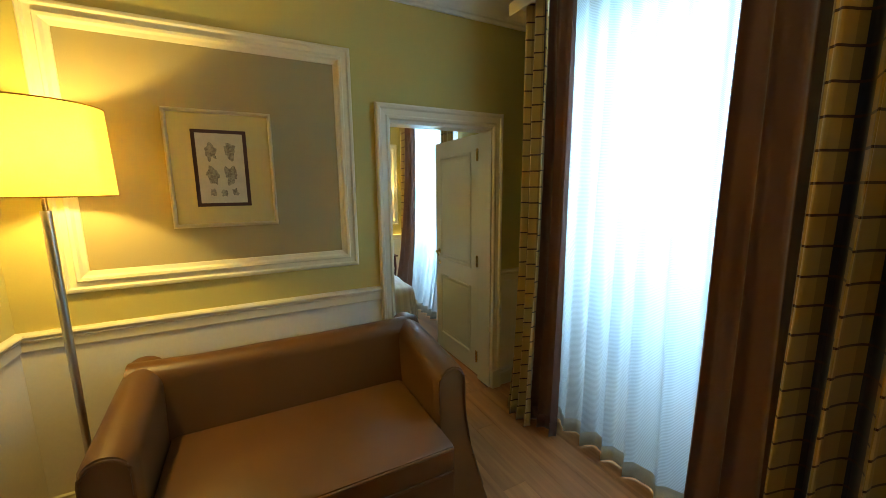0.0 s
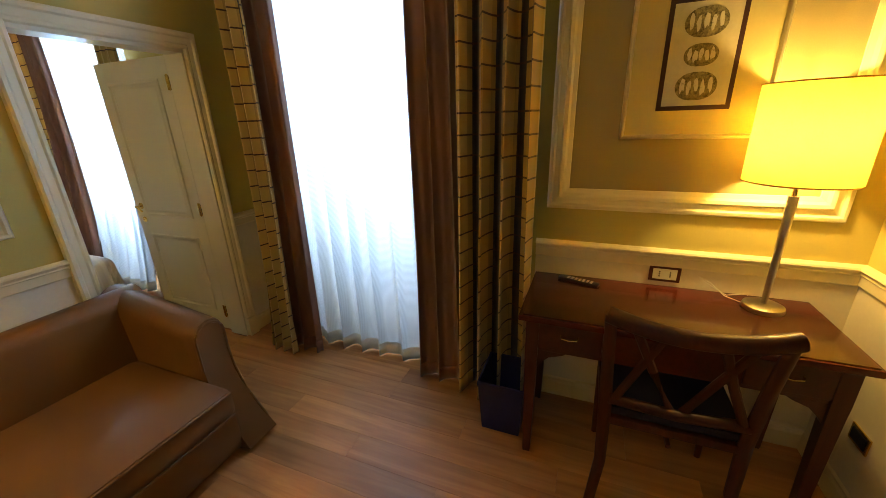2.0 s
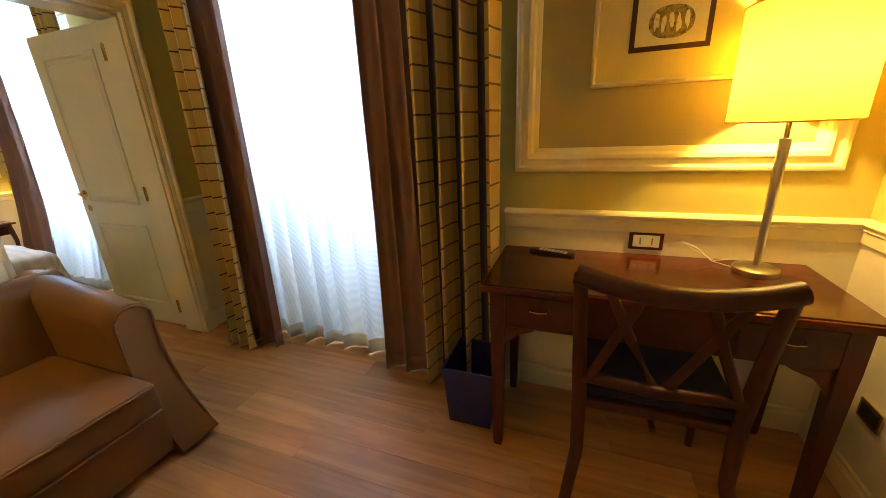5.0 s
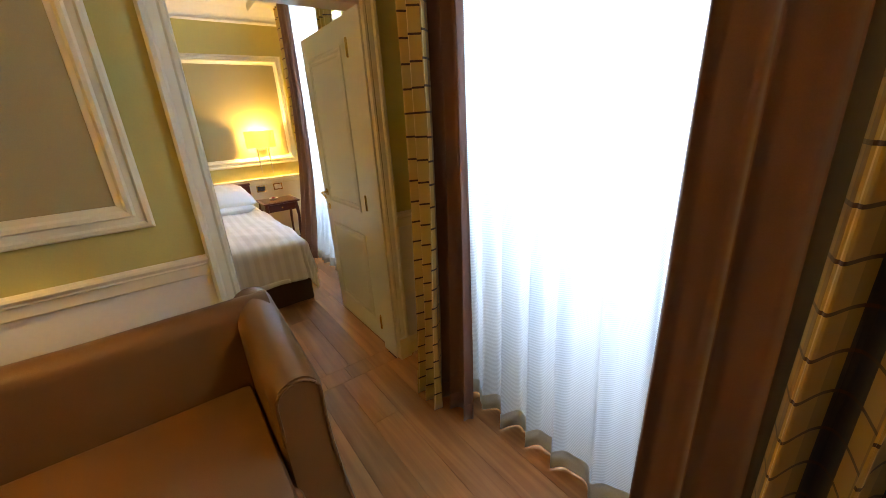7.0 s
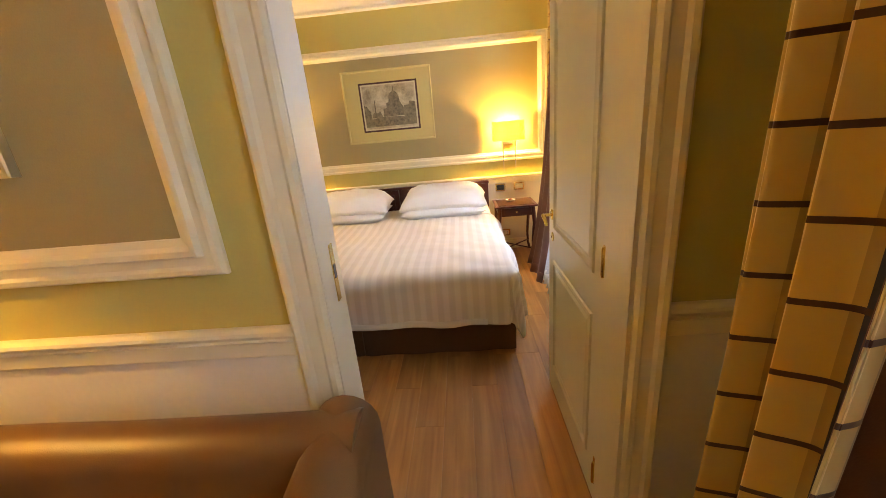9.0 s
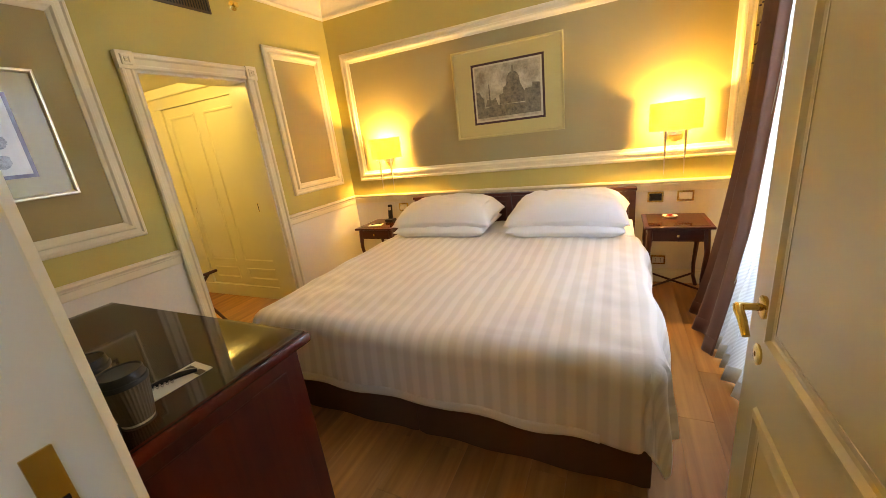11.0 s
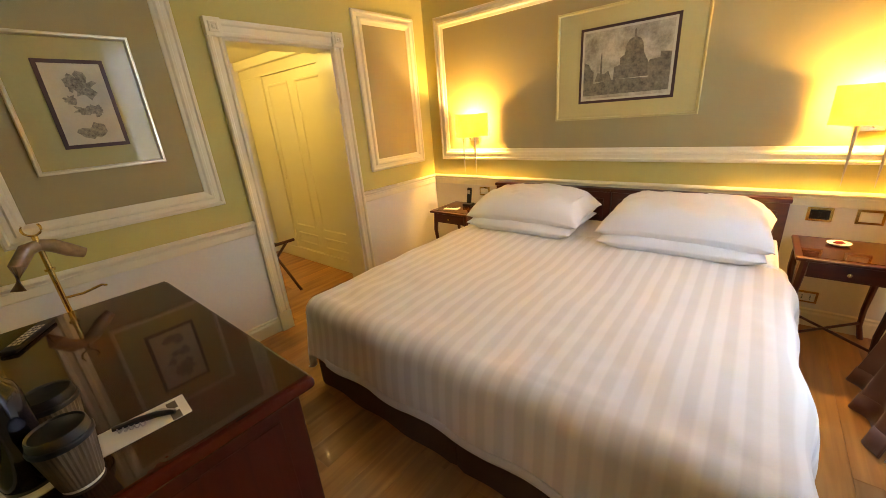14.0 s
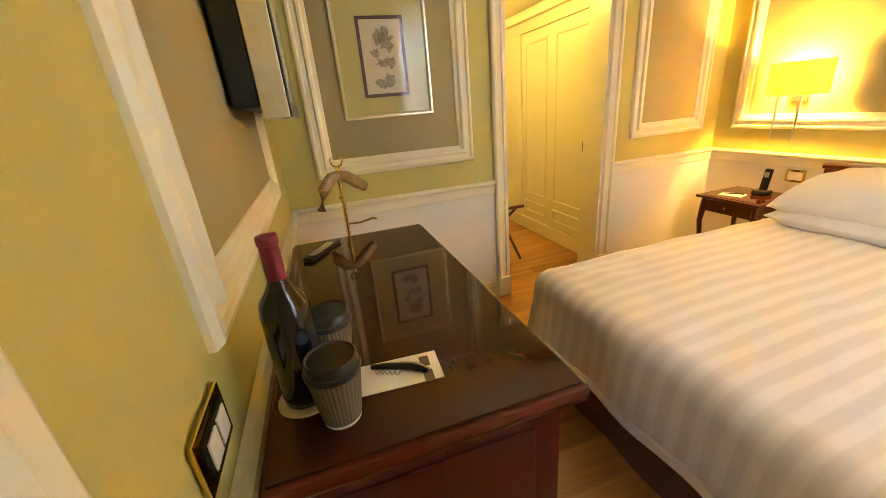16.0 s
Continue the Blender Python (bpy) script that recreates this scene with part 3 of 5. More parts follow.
def window(name, x, y0, y1, label):
    w = tagged(thing(name, (x, (y0 + y1) / 2, 0), label, "window"), kind="structure")
    ym = (y0 + y1) / 2
    for n, d in (("frame", (x, x + 0.06, y0, y0 + 0.06, 0, WZ)), ("frame", (x, x + 0.06, y1 - 0.06, y1, 0, WZ)), ("frame", (x, x + 0.06, y0 + 0.06, y1 - 0.06, WZ - 0.06, WZ)), ("frame", (x, x + 0.06, y0 + 0.06, y1 - 0.06, 0, 0.1)), ("lower_panel", (x + 0.012, x + 0.048, y0 + 0.06, y1 - 0.06, 0.1, 0.38)), ("mid_rail", (x, x + 0.06, y0 + 0.06, y1 - 0.06, 0.38, 0.45)), ("mullion", (x, x + 0.06, ym - 0.045, ym + 0.045, 0.45, WZ - 0.06))):
        slab(n, d, TRIM, w, bevel=0.004)
    for a, b in ((y0 + 0.06, ym - 0.045), (ym + 0.045, y1 - 0.06)):
        p = slab("pane", (x + 0.027, x + 0.033, a, b, 0.45, WZ - 0.06), GLASS, w, bevel=0)
        p.visible_shadow = False


window("window_1", LEW + 0.12, LWY0, LWY1, "white framed french window behind sheer curtains")
window("window_2", BE + 0.12, BWY0, BWY1, "white framed french window behind sheer curtains")


def curtain(name, x, y0, y1, z0, z1, waves, amp, mat, label, category="curtain", flare=0.0, pull=0.0, seed=1, thick=0.004, group="", hem=None, back=0.0):
    """Hanging cloth in soft folds that grow irregular towards the hem; flare widens it, pull leads the hem into the room."""
    def f(u, v):
        z = z0 + (z1 - z0) * v
        low = (1 - v) ** 3
        w = noise.noise((u * waves * 0.35, seed * 7.3, v * 0.7))
        ph = 2 * math.pi * waves * (u + 0.11 * w)
        a = amp * (0.55 + 0.45 * (1 - v)) * (0.75 + 0.5 * noise.noise((u * 5, seed, 2)))
        sh = math.sin(ph) + 0.28 * math.sin(2.1 * ph + seed)
        y = y0 + (y1 - y0) * u + flare * low * (u - 0.5) + 0.35 * a * math.cos(ph)
        xx = x - a * sh - pull * low + 0.012 * noise.noise((u * 9, v * 3, seed))
        xx += abs(back) * max(0, ((u if back > 0 else 1 - u) - 0.84) / 0.16) ** 1.5
        zz = z + (0.01 * max(0, noise.noise((u * 11, seed, 5))) if v == 0 else 0)
        # On striped cloth this phase puts the dark stripe's painted shade into fold valleys.
        return (xx, y, zz), (ph / (2 * math.pi) * 0.21 + 0.022, z)
    c = part(name, grid(int(26 * waves), 30, f), mat, smooth=True)
    c.modifiers.new("cloth", "SOLIDIFY").thickness = thick

    def turned(u, v):
        p, t = f(u, v * 0.034)
        return (p[0] - 0.004, p[1], p[2]), t
    h = part("hem", grid(int(26 * waves), 2, turned), hem or mat, c, "", True)
    h.modifiers.new("cloth", "SOLIDIFY").thickness = 0.002
    return tagged(c, label, category, group)


curtain("sheer_curtain", -0.475, -1.545, -0.57, 0.012, 2.72, 6, 0.045, SHEER, "white sheer voile curtain hanging in the window", "sheer curtain", seed=3, thick=0.001, hem=VOILE)
curtain("plain_drape", -0.545, -0.71, -0.50, 0.006, 2.72, 2.5, 0.04, BROWN, "mauve-brown plain drape beside the sheer", seed=4, flare=0.05, pull=0.05)
curtain("striped_drape", -0.60, -0.555, -0.29, 0.006, 2.72, 3.5, 0.05, PLAID, "gold and brown striped drape beside the door", seed=6, flare=0.03, pull=0.06, back=0.40)
curtain("plain_drape", -0.585, -1.80, -1.52, 0.006, 2.72, 2.5, 0.04, BROWN, "mauve-brown plain drape beside the sheer", seed=9, flare=0.05, back=-0.22)
curtain("striped_drape", -0.63, -2.20, -1.78, 0.006, 2.72, 3.5, 0.095, PLAID, "gold and brown striped drape beside the desk", seed=12, flare=0.03)
curtain("sheer_curtain", BE - 0.14, 1.62, 2.56, 0.012, 2.72, 8, 0.04, SHEER, "white sheer voile curtain hanging in the window", "sheer curtain", seed=15, thick=0.001, pull=0.17, hem=VOILE)
curtain("plain_drape", BE - 0.17, 2.44, 2.80, 0.006, 2.72, 2.5, 0.04, BROWN, "mauve-brown plain drape sweeping to the floor", seed=17, flare=0.30, pull=0.20, back=0.12)
curtain("striped_drape", BE - 0.14, 2.80, 2.98, 0.006, 2.72, 2, 0.05, PLAID, "gold and brown striped drape behind the nightstand", seed=19, pull=0.10)
curtain("striped_drape", BE - 0.20, 1.36, 1.60, 0.006, 2.72, 3, 0.06, PLAID, "gold and brown striped drape behind the open door", seed=21, pull=0.03)
curtain("plain_drape", BE - 0.15, 1.50, 1.70, 0.006, 2.72, 2.5, 0.035, BROWN, "mauve-brown plain drape behind the open door", seed=25, pull=0.03)
for n, (x, y0, y1) in enumerate(((LEW, BAY, -0.28), (BE, 1.38, 3.0))):
    pel = thing("pelmet", (x, (y0 + y1) / 2, 2.72), "cream painted curtain pelmet board at the ceiling", "pelmet")
    slab("board", (x - 0.42, x, y0, y1, 2.715, 2.735), TRIM, pel)
    slab("front", (x - 0.425, x - 0.41, y0, y1, 2.66, 2.735), TRIM, pel)

# ---- living room ----


def sofa():
    x0, x1, yb, yf = -2.84, -1.285, -0.06, -0.76
    s = thing("sofa", ((x0 + x1) / 2, -0.5, 0), "bronze leatherette two-seat sofa with flared arms against the wall", "sofa")

    def pad(name, dims, bevel, label="", sub=None):
        bm = box(bmesh.new(), *dims, bevel)
        return part(name, bm, LEATHER, s if sub is None else sub, label, True)

    def body(name, rings, smooth=True):
        bm = bmesh.new()
        rows = [[bm.verts.new(p) for p in r] for r in rings]
        n = len(rows[0])
        for p, q in zip(rows, rows[1:]):
            for v in range(n):
                bm.faces.new((p[v], p[(v + 1) % n], q[(v + 1) % n], q[v]))
        bm.faces.new(rows[0]), bm.faces.new(rows[-1][::-1])
        return part(name, bm, LEATHER, s, smooth=smooth)

    # back: leans a little and rounds over at its top
    rings = []
    for k in range(25):
        x = x0 + 0.03 + (x1 - x0 - 0.06) * k / 24
        sag = 0.006 * noise.noise((x * 3, 0, 1)) - 0.012 * math.sin(math.pi * k / 24)
        ring = [(x, yb, 0.09), (x, yb, 0.40)]
        ring += [(x, yb - 0.085 + 0.085 * math.cos(q * math.pi / 10), 0.705 + sag + 0.075 * math.sin(q * math.pi / 10)) for q in range(11)]
        ring += [(x, yb - 0.19, 0.52 + sag), (x, yb - 0.205, 0.40), (x, yb - 0.22, 0.10)]
        rings.append(ring)
    body("backrest", rings)
    # arms: thick, rounded on top, flaring outward and forward to the floor
    for side, xo in ((1, x1), (-1, x0)):
        rings = []
        for k in range(21):
            t = k / 20
            y = yb - 0.01 + (yf - yb + 0.01) * t
            end = max(0.0, (t - 0.955) / 0.045)
            top, r = 0.785 - 0.09 * t, 0.088 * (1 - 0.16 * end ** 2)
            cx = xo - side * 0.088
            ring = []
            for z in (0.03, 0.12, 0.22, 0.30, 0.40, 0.50):
                fl = (1 - min(1.0, z / 0.52)) ** 2
                ring.append((cx + side * (r + 0.03 * fl), y - 0.22 * fl * t ** 4, z))
            for q in range(11):
                w = q * math.pi / 10
                ring.append((cx + side * r * math.cos(w), y, top - r + r * math.sin(w) + 0.004 * noise.noise((y * 4, q * 0.2, side))))
            for z in (0.50, 0.40, 0.30, 0.22, 0.12, 0.03):
                fl = (1 - min(1.0, z / 0.52)) ** 2
                ring.append((cx - side * r, y - 0.22 * fl * t ** 4, z))
            rings.append(ring)
        arm = body("arm", rings)
        front = []
        for z in (0.09, 0.14, 0.22, 0.30, 0.40, 0.50):
            fl = (1 - min(1.0, z / 0.52)) ** 2
            front.append((xo - side * 0.088 + side * (0.074 + 0.03 * fl), yf - 0.22 * fl, z))
        front += [(xo - side * 0.088 + side * 0.074 * math.cos(q * math.pi / 10), yf - 0.001, 0.607 + 0.074 * math.sin(q * math.pi / 10)) for q in range(11)]
        front += [(xo - side * 0.088 - side * 0.074, yf - 0.001, 0.45)]
        part("piping", rod(front, 0.0065, 8), LEATHER, arm, smooth=True)
    pad("base", (x0 + 0.15, x1 - 0.15, yf - 0.15, yb - 0.05, 0.035, 0.30), 0.02)
    pad("seat_cushion", (x0 + 0.18, x1 - 0.18, yf - 0.215, yb - 0.2, 0.285, 0.43), 0.035)
    part("cushion_piping", rod([(x0 + 0.2, yf - 0.216, 0.415), (x1 - 0.2, yf - 0.216, 0.415)], 0.006, 8), LEATHER, s, smooth=True)
    part("cushion_piping", rod([(x0 + 0.2, yf - 0.216, 0.297), (x1 - 0.2, yf - 0.216, 0.297)], 0.006, 8), LEATHER, s, smooth=True)
    for x in (x0 + 0.1, x1 - 0.1):
        for y in (yf + 0.06, yb - 0.08):
            part("foot", lathe([(0, 0), (0.02, 0), (0.026, 0.02), (0.03, 0.04), (0, 0.04)], 14, (x, y, 0)), CHERRY_Z, s, "dark turned wooden foot", True)


sofa()


def drum_shade(parent, at, r0, r1, z0, z1):
    bm = lathe([(r0, z0), (r1, z1), (r1 - 0.003, z1), (r0 - 0.003, z0), (r0, z0)], 48, (at[0], at[1], 0))
    sh = part("shade", bm, SHADE, parent, "cream fabric drum shade, lit", True)
    for r, z in ((r0, z0), (r1, z1)):
        part("trim_ring", rod([(at[0] + (r + 0.001) * math.cos(a * math.pi / 20), at[1] + (r + 0.001) * math.sin(a * math.pi / 20), z) for a in range(41)], 0.0028, 6), BRASS, sh, smooth=True)
    part("spider", rod([(at[0] - r1 + 0.004, at[1], z1 - 0.03), (at[0] + r1 - 0.004, at[1], z1 - 0.03)], 0.0025, 6), STEEL, sh)


def lamp(name, at, z0, h_pole, shade, base_r, pole_r, label):
    lp = thing(name, (at[0], at[1], z0), label, "lamp")
    part("base", lathe([(0, 0), (base_r, 0), (base_r + 0.002, 0.008), (base_r, 0.02), (base_r - 0.012, 0.026), (0.02, 0.03), (0.0, 0.03)], 40, (*at, z0)), STEEL, lp, "round brushed steel base", True)
    part("pole", lathe([(0, 0.026), (pole_r * 0.6, 0.028), (pole_r * 0.75, h_pole * 0.4), (pole_r, h_pole - 0.01), (pole_r * 0.95, h_pole), (0, h_pole)], 24, (*at, z0)), STEEL, lp, "tapered brushed steel stem", True)
    part("neck", lathe([(0, h_pole), (0.008, h_pole), (0.008, h_pole + 0.05), (0.014, h_pole + 0.052), (0.014, h_pole + 0.1), (0, h_pole + 0.1)], 16, (*at, z0)), BRASS, lp, smooth=True)
    drum_shade(lp, at, *shade)


lamp("floor_lamp", (-2.935, -0.32), 0.0, 1.53, (0.225, 0.215, 1.585, 1.925), 0.095, 0.018, "brushed steel floor lamp with lit cream drum shade beside the sofa")
lamp("table_lamp", (-0.63, -3.155), 0.784, 0.48, (0.172, 0.172, 1.32, 1.665), 0.072, 0.018, "brushed steel table lamp with lit cream shade on the desk")


def picture(name, wall, u0, u1, z0, z1, p0, p1, q0, q1, mat, label, mount=None, edge=None):
    """Framed print: gilt moulding, wide mount, dark line and the printed sheet."""
    c = ON[wall]((u0 + u1) / 2, z0, 0)
    p = thing(name, c, label, "picture")
    m = ring_mould("frame", wall, u0, u1, z0, z1, [(0, 0), (0, 0.026), (0.004, 0.03), (0.012, 0.03), (0.018, 0.022), (0.02, 0.012)], edge or SILVER)
    for k in ("category", "kind"):
        del m[k]
    m.parent, m.matrix_parent_inverse = p, p.matrix_world.inverted()
    on_wall("mount", wall, u0 + 0.004, u1 - 0.004, z0 + 0.004, z1 - 0.004, 0.006, 0.016, mount or MAT, p, "wide cream mount")
    on_wall("inner_line", wall, p0, p1, q0, q1, 0.016, 0.021, DARKFR, p, "dark brown inner frame line", 0.001)
    w = 0.018
    sh = on_wall("print", wall, p0 + w, p1 - w, q0 + w, q1 - w, 0.021, 0.0235, mat, p, "printed sheet")
    return p, sh


def blot(parent, wall, u, z, ru, rz, mat, d=0.0235, steps=22, rough=0.0, seed=0):
    bm, at = bmesh.new(), ON[wall]
    vs = []
    for k in range(steps):
        a = 2 * math.pi * k / steps
        e = 1 + rough * noise.noise((math.cos(a) * 2 + seed, math.sin(a) * 2, seed))
        vs.append((u + ru * e * abs(math.cos(a)) ** 0.8 * (1 if math.cos(a) > 0 else -1), z + rz * e * math.sin(a)))
    a = [bm.verts.new(at(*p, d)) for p in vs]
    b = [bm.verts.new(at(*p, d + 0.0012)) for p in vs]
    for k in range(steps):
        bm.faces.new((a[k], a[(k + 1) % steps], b[(k + 1) % steps], b[k]))
    bm.faces.new(b), bm.faces.new(a[::-1])
    return part("drawing", bm, mat, parent)


PAPERW = engraving("aged_print_paper", (0.60, 0.54, 0.38), (0.50, 0.44, 0.30), 12, 0.3, 0.7)
pic, sheet = picture("picture", "living_north", -2.575, -2.085, 1.412, 2.01, -2.462, -2.213, 1.52, 1.912, PAPERW, "framed print of small grey sketches with wide cream mount")
for k, (u, z) in enumerate(((-2.335, 1.775), (-2.25, 1.775), (-2.335, 1.655), (-2.25, 1.655), (-2.34, 1.565), (-2.29, 1.56), (-2.24, 1.565))):
    blot(sheet, "living_north", u - 0.045, z + 0.03, 0.026 if k < 4 else 0.014, 0.042 if k < 4 else 0.016, INK, rough=0.8, seed=k * 3.1)
pic, sheet = picture("picture", "living_east", -3.06, -2.53, 1.47, 2.11, -2.925, -2.66, 1.585, 1.998, PAPERW, "framed print of three olive cameos with wide cream mount")
for z, ru, rz in ((1.908, 0.074, 0.054), (1.792, 0.06, 0.042), (1.677, 0.074, 0.054)):
    b = blot(sheet, "living_east", -2.7925, z, ru, rz, OLIVE)
    for k in range(5):
        blot(b, "living_east", -2.7925 + (k - 2) * ru * 0.33, z + 0.004 * (-1) ** k, 0.008, rz * 0.5, PRINT, d=0.0247, steps=10, rough=0.7, seed=k + z * 9)


def desk():
    x0, x1, y0, y1, z = -0.995, -0.482, -3.37, -2.195, 0.78
    d = thing("desk", ((x0 + x1) / 2, (y0 + y1) / 2, 0), "dark cherry wood writing desk with two drawers against the wall", "desk")
    bm = box(bmesh.new(), x0, x1, y0, y1, z - 0.028, z, 0.007)
    flat_faces(part("top", bm, CHERRY_TOP, d, smooth=True))
    slab("glass_plate", (x0 + 0.012, x0 + 0.36, y0 + 0.014, y1 - 0.02, z, z + 0.004), DESKGLASS, d, "glass plate over the writing area", 0.001)
    slab("apron", (x0 + 0.045, x1 - 0.02, y0 + 0.06, y1 - 0.06, z - 0.185, z - 0.028), CHERRY, d)
    for ya, yb_ in ((y0 + 0.085, y0 + 0.345), (y1 - 0.345, y1 - 0.085)):
        dr = slab("drawer", (x0 + 0.034, x0 + 0.05, ya, yb_, z - 0.165, z - 0.045), CHERRY, d, bevel=0.004)
        part("pull", rod([(x0 + 0.034, (ya + yb_) / 2 - 0.035, z - 0.085), (x0 + 0.018, (ya + yb_) / 2 - 0.03, z - 0.092), (x0 + 0.014, (ya + yb_) / 2, z - 0.095), (x0 + 0.018, (ya + yb_) / 2 + 0.03, z - 0.092), (x0 + 0.034, (ya + yb_) / 2 + 0.035, z - 0.085)], 0.004, 8), BRASS, dr, "brass drop pull", True)
    for xa in (x0 + 0.03, x1 - 0.085):
        for ya in (y0 + 0.035, y1 - 0.085):
            bm = bmesh.new()
            rows = [[bm.verts.new((xa + 0.0275 + sx * w, ya + 0.025 + sy * w, zz)) for sx, sy in ((-1, -1), (1, -1), (1, 1), (-1, 1))] for zz, w in ((0, 0.016), (0.02, 0.018), (0.55, 0.026), (0.60, 0.0275), (z - 0.028, 0.0275))]
            for a, b in zip(rows, rows[1:]):
                for k in range(4):
                    bm.faces.new((a[k], a[(k + 1) % 4], b[(k + 1) % 4], b[k]))
            bm.faces.new(rows[0][::-1]), bm.faces.new(rows[-1])
            part("leg", bm, CHERRY_Z, d)
    for ya, sgn in ((y1 - 0.085, -1), (y0 + 0.085, 1)):
        bm = bmesh.new()
        pts = [(0, 0), (0, -0.09), (0.02, -0.06), (0.05, -0.03), (0.10, -0.012), (0.12, 0)]
        a = [bm.verts.new((x0 + 0.045, ya + sgn * p, z - 0.185 + q)) for p, q in pts]
        b = [bm.verts.new((x0 + 0.07, ya + sgn * p, z - 0.185 + q)) for p, q in pts]
        for k in range(len(pts)):
            bm.faces.new((a[k], a[(k + 1) % len(pts)], b[(k + 1) % len(pts)], b[k]))
        bm.faces.new(a), bm.faces.new(b[::-1])
        part("bracket", bm, CHERRY, d)


desk()


def chair():
    c = thing("chair", (-0.96, -2.80, 0), "cherry wood desk chair with crossed back bars pushed under the desk", "chair")
    xb, ya, yb_ = -1.095, -3.06, -2.545
    for y, s in ((ya, -1), (yb_, 1)):
        part("back_leg", rod([(xb - 0.075, y + s * 0.005, 0), (xb + 0.0, y - s * 0.03, 0.22), (xb + 0.015, y - s * 0.025, 0.45), (xb - 0.0, y - s * 0.012, 0.68), (xb - 0.035, y, 0.915)], [0.017, 0.02, 0.022, 0.02, 0.018], 10, 1.15), CHAIRW, c, smooth=True)
    top = []
    for k in range(15):
        t = k / 14
        y = ya - 0.012 + (yb_ - ya + 0.024) * t
        top.append((xb - 0.035 - 0.03 * (1 - (2 * t - 1) ** 2), y, 0.915 - 0.035 * (1 - (2 * t - 1) ** 2)))
    part("top_rail", rod(top, 0.031, 12), CHAIRW, c, smooth=True)
    part("lower_rail", rod([(xb + 0.008, ya + 0.03, 0.53), (xb - 0.012, (ya + yb_) / 2, 0.53), (xb + 0.008, yb_ - 0.03, 0.53)], 0.022, 10), CHAIRW, c, smooth=True)
    for yt, yl in ((-2.98, -2.82), (-2.88, -3.01), (-2.725, -2.595), (-2.625, -2.785)):
        part("cross_bar", rod([(xb - 0.05, yt, 0.885), (xb - 0.015, (yt + yl) / 2, 0.70), (xb, yl, 0.535)], 0.0125, 8, 1.3), CHAIRW, c, smooth=True)
    bm = box(bmesh.new(), xb + 0.0, xb + 0.42, ya + 0.005, yb_ - 0.005, 0.405, 0.445, 0.012)
    part("seat_frame", bm, CHAIRW, c, smooth=True)
    bm = box(bmesh.new(), xb + 0.015, xb + 0.41, ya + 0.02, yb_ - 0.02, 0.443, 0.485, 0.018)
    part("seat", bm, SEATC, c, "dark upholstered seat", True)
    for y in (ya + 0.025, yb_ - 0.025):
        part("front_leg", rod([(xb + 0.40, y, 0.42), (xb + 0.395, y, 0.2), (xb + 0.39, y, 0)], [0.022, 0.018, 0.014], 10), CHAIRW, c, smooth=True)
    part("stretcher", rod([(xb + 0.0, (ya + yb_) / 2, 0.37), (xb + 0.4, (ya + yb_) / 2, 0.37)], 0.01, 8), CHAIRW, c)


chair()


def remote(at, rz, name="remote_control"):
    r = thing(name, at, "black remote control with grey buttons lying flat", "remote control", rz=rz)
    m = r.matrix_world
    bm = box(bmesh.new(), -0.10, 0.10, -0.021, 0.021, 0.0, 0.015, 0.005)
    bm.transform(m)
    part("body", bm, BLACK, r, smooth=True)
    for i in range(7):
        for j in range(3):
            bm = box(bmesh.new(), -0.07 + i * 0.019, -0.058 + i * 0.019, -0.015 + j * 0.011, -0.008 + j * 0.011, 0.0145, 0.017, 0.001)
            bm.transform(m)
            part("button", bm, IVORY if (i + j) % 3 else STEEL, r)


remote((-0.57, -2.42, 0.78), 72)


def plate(wall, u, z, w, h, rim, face, kind, label, category, key=None):
    p = thing("wall_plate" if kind != "socket" else "wall_socket", ON[wall](u, z, 0), label, category)
    on_wall("rim", wall, u - w / 2, u + w / 2, z - h / 2, z + h / 2, 0.004, 0.012, rim, p, bevel=0.003)
    on_wall("insert", wall, u - w * 0.38, u + w * 0.38, z - h * 0.33, z + h * 0.33, 0.012, 0.015, face, p, bevel=0.001)
    if kind == "socket":
        for k in range(2):
            for j in (-1, 0, 1):
                # Small raised black blocks stand in for the shade within the pin holes.
                on_wall("pin_hole_dark", wall, u - w * 0.17 + k * w * 0.34 - 0.003, u - w * 0.17 + k * w * 0.34 + 0.003, z + j * h * 0.13 - 0.003, z + j * h * 0.13 + 0.003, 0.015, 0.0155, BLACK, p)
    else:
        for k in (-1, 1):
            on_wall("switch_key", wall, u + k * w * 0.17 - w * 0.14, u + k * w * 0.17 + w * 0.14, z - h * 0.24, z + h * 0.24, 0.015, 0.018, key or face, p, bevel=0.001)
    return p


plate("living_east", -2.806, 0.84, 0.135, 0.08, CHERRY, IVORY, "socket", "double power socket in a dark wooden plate above the desk", "socket")


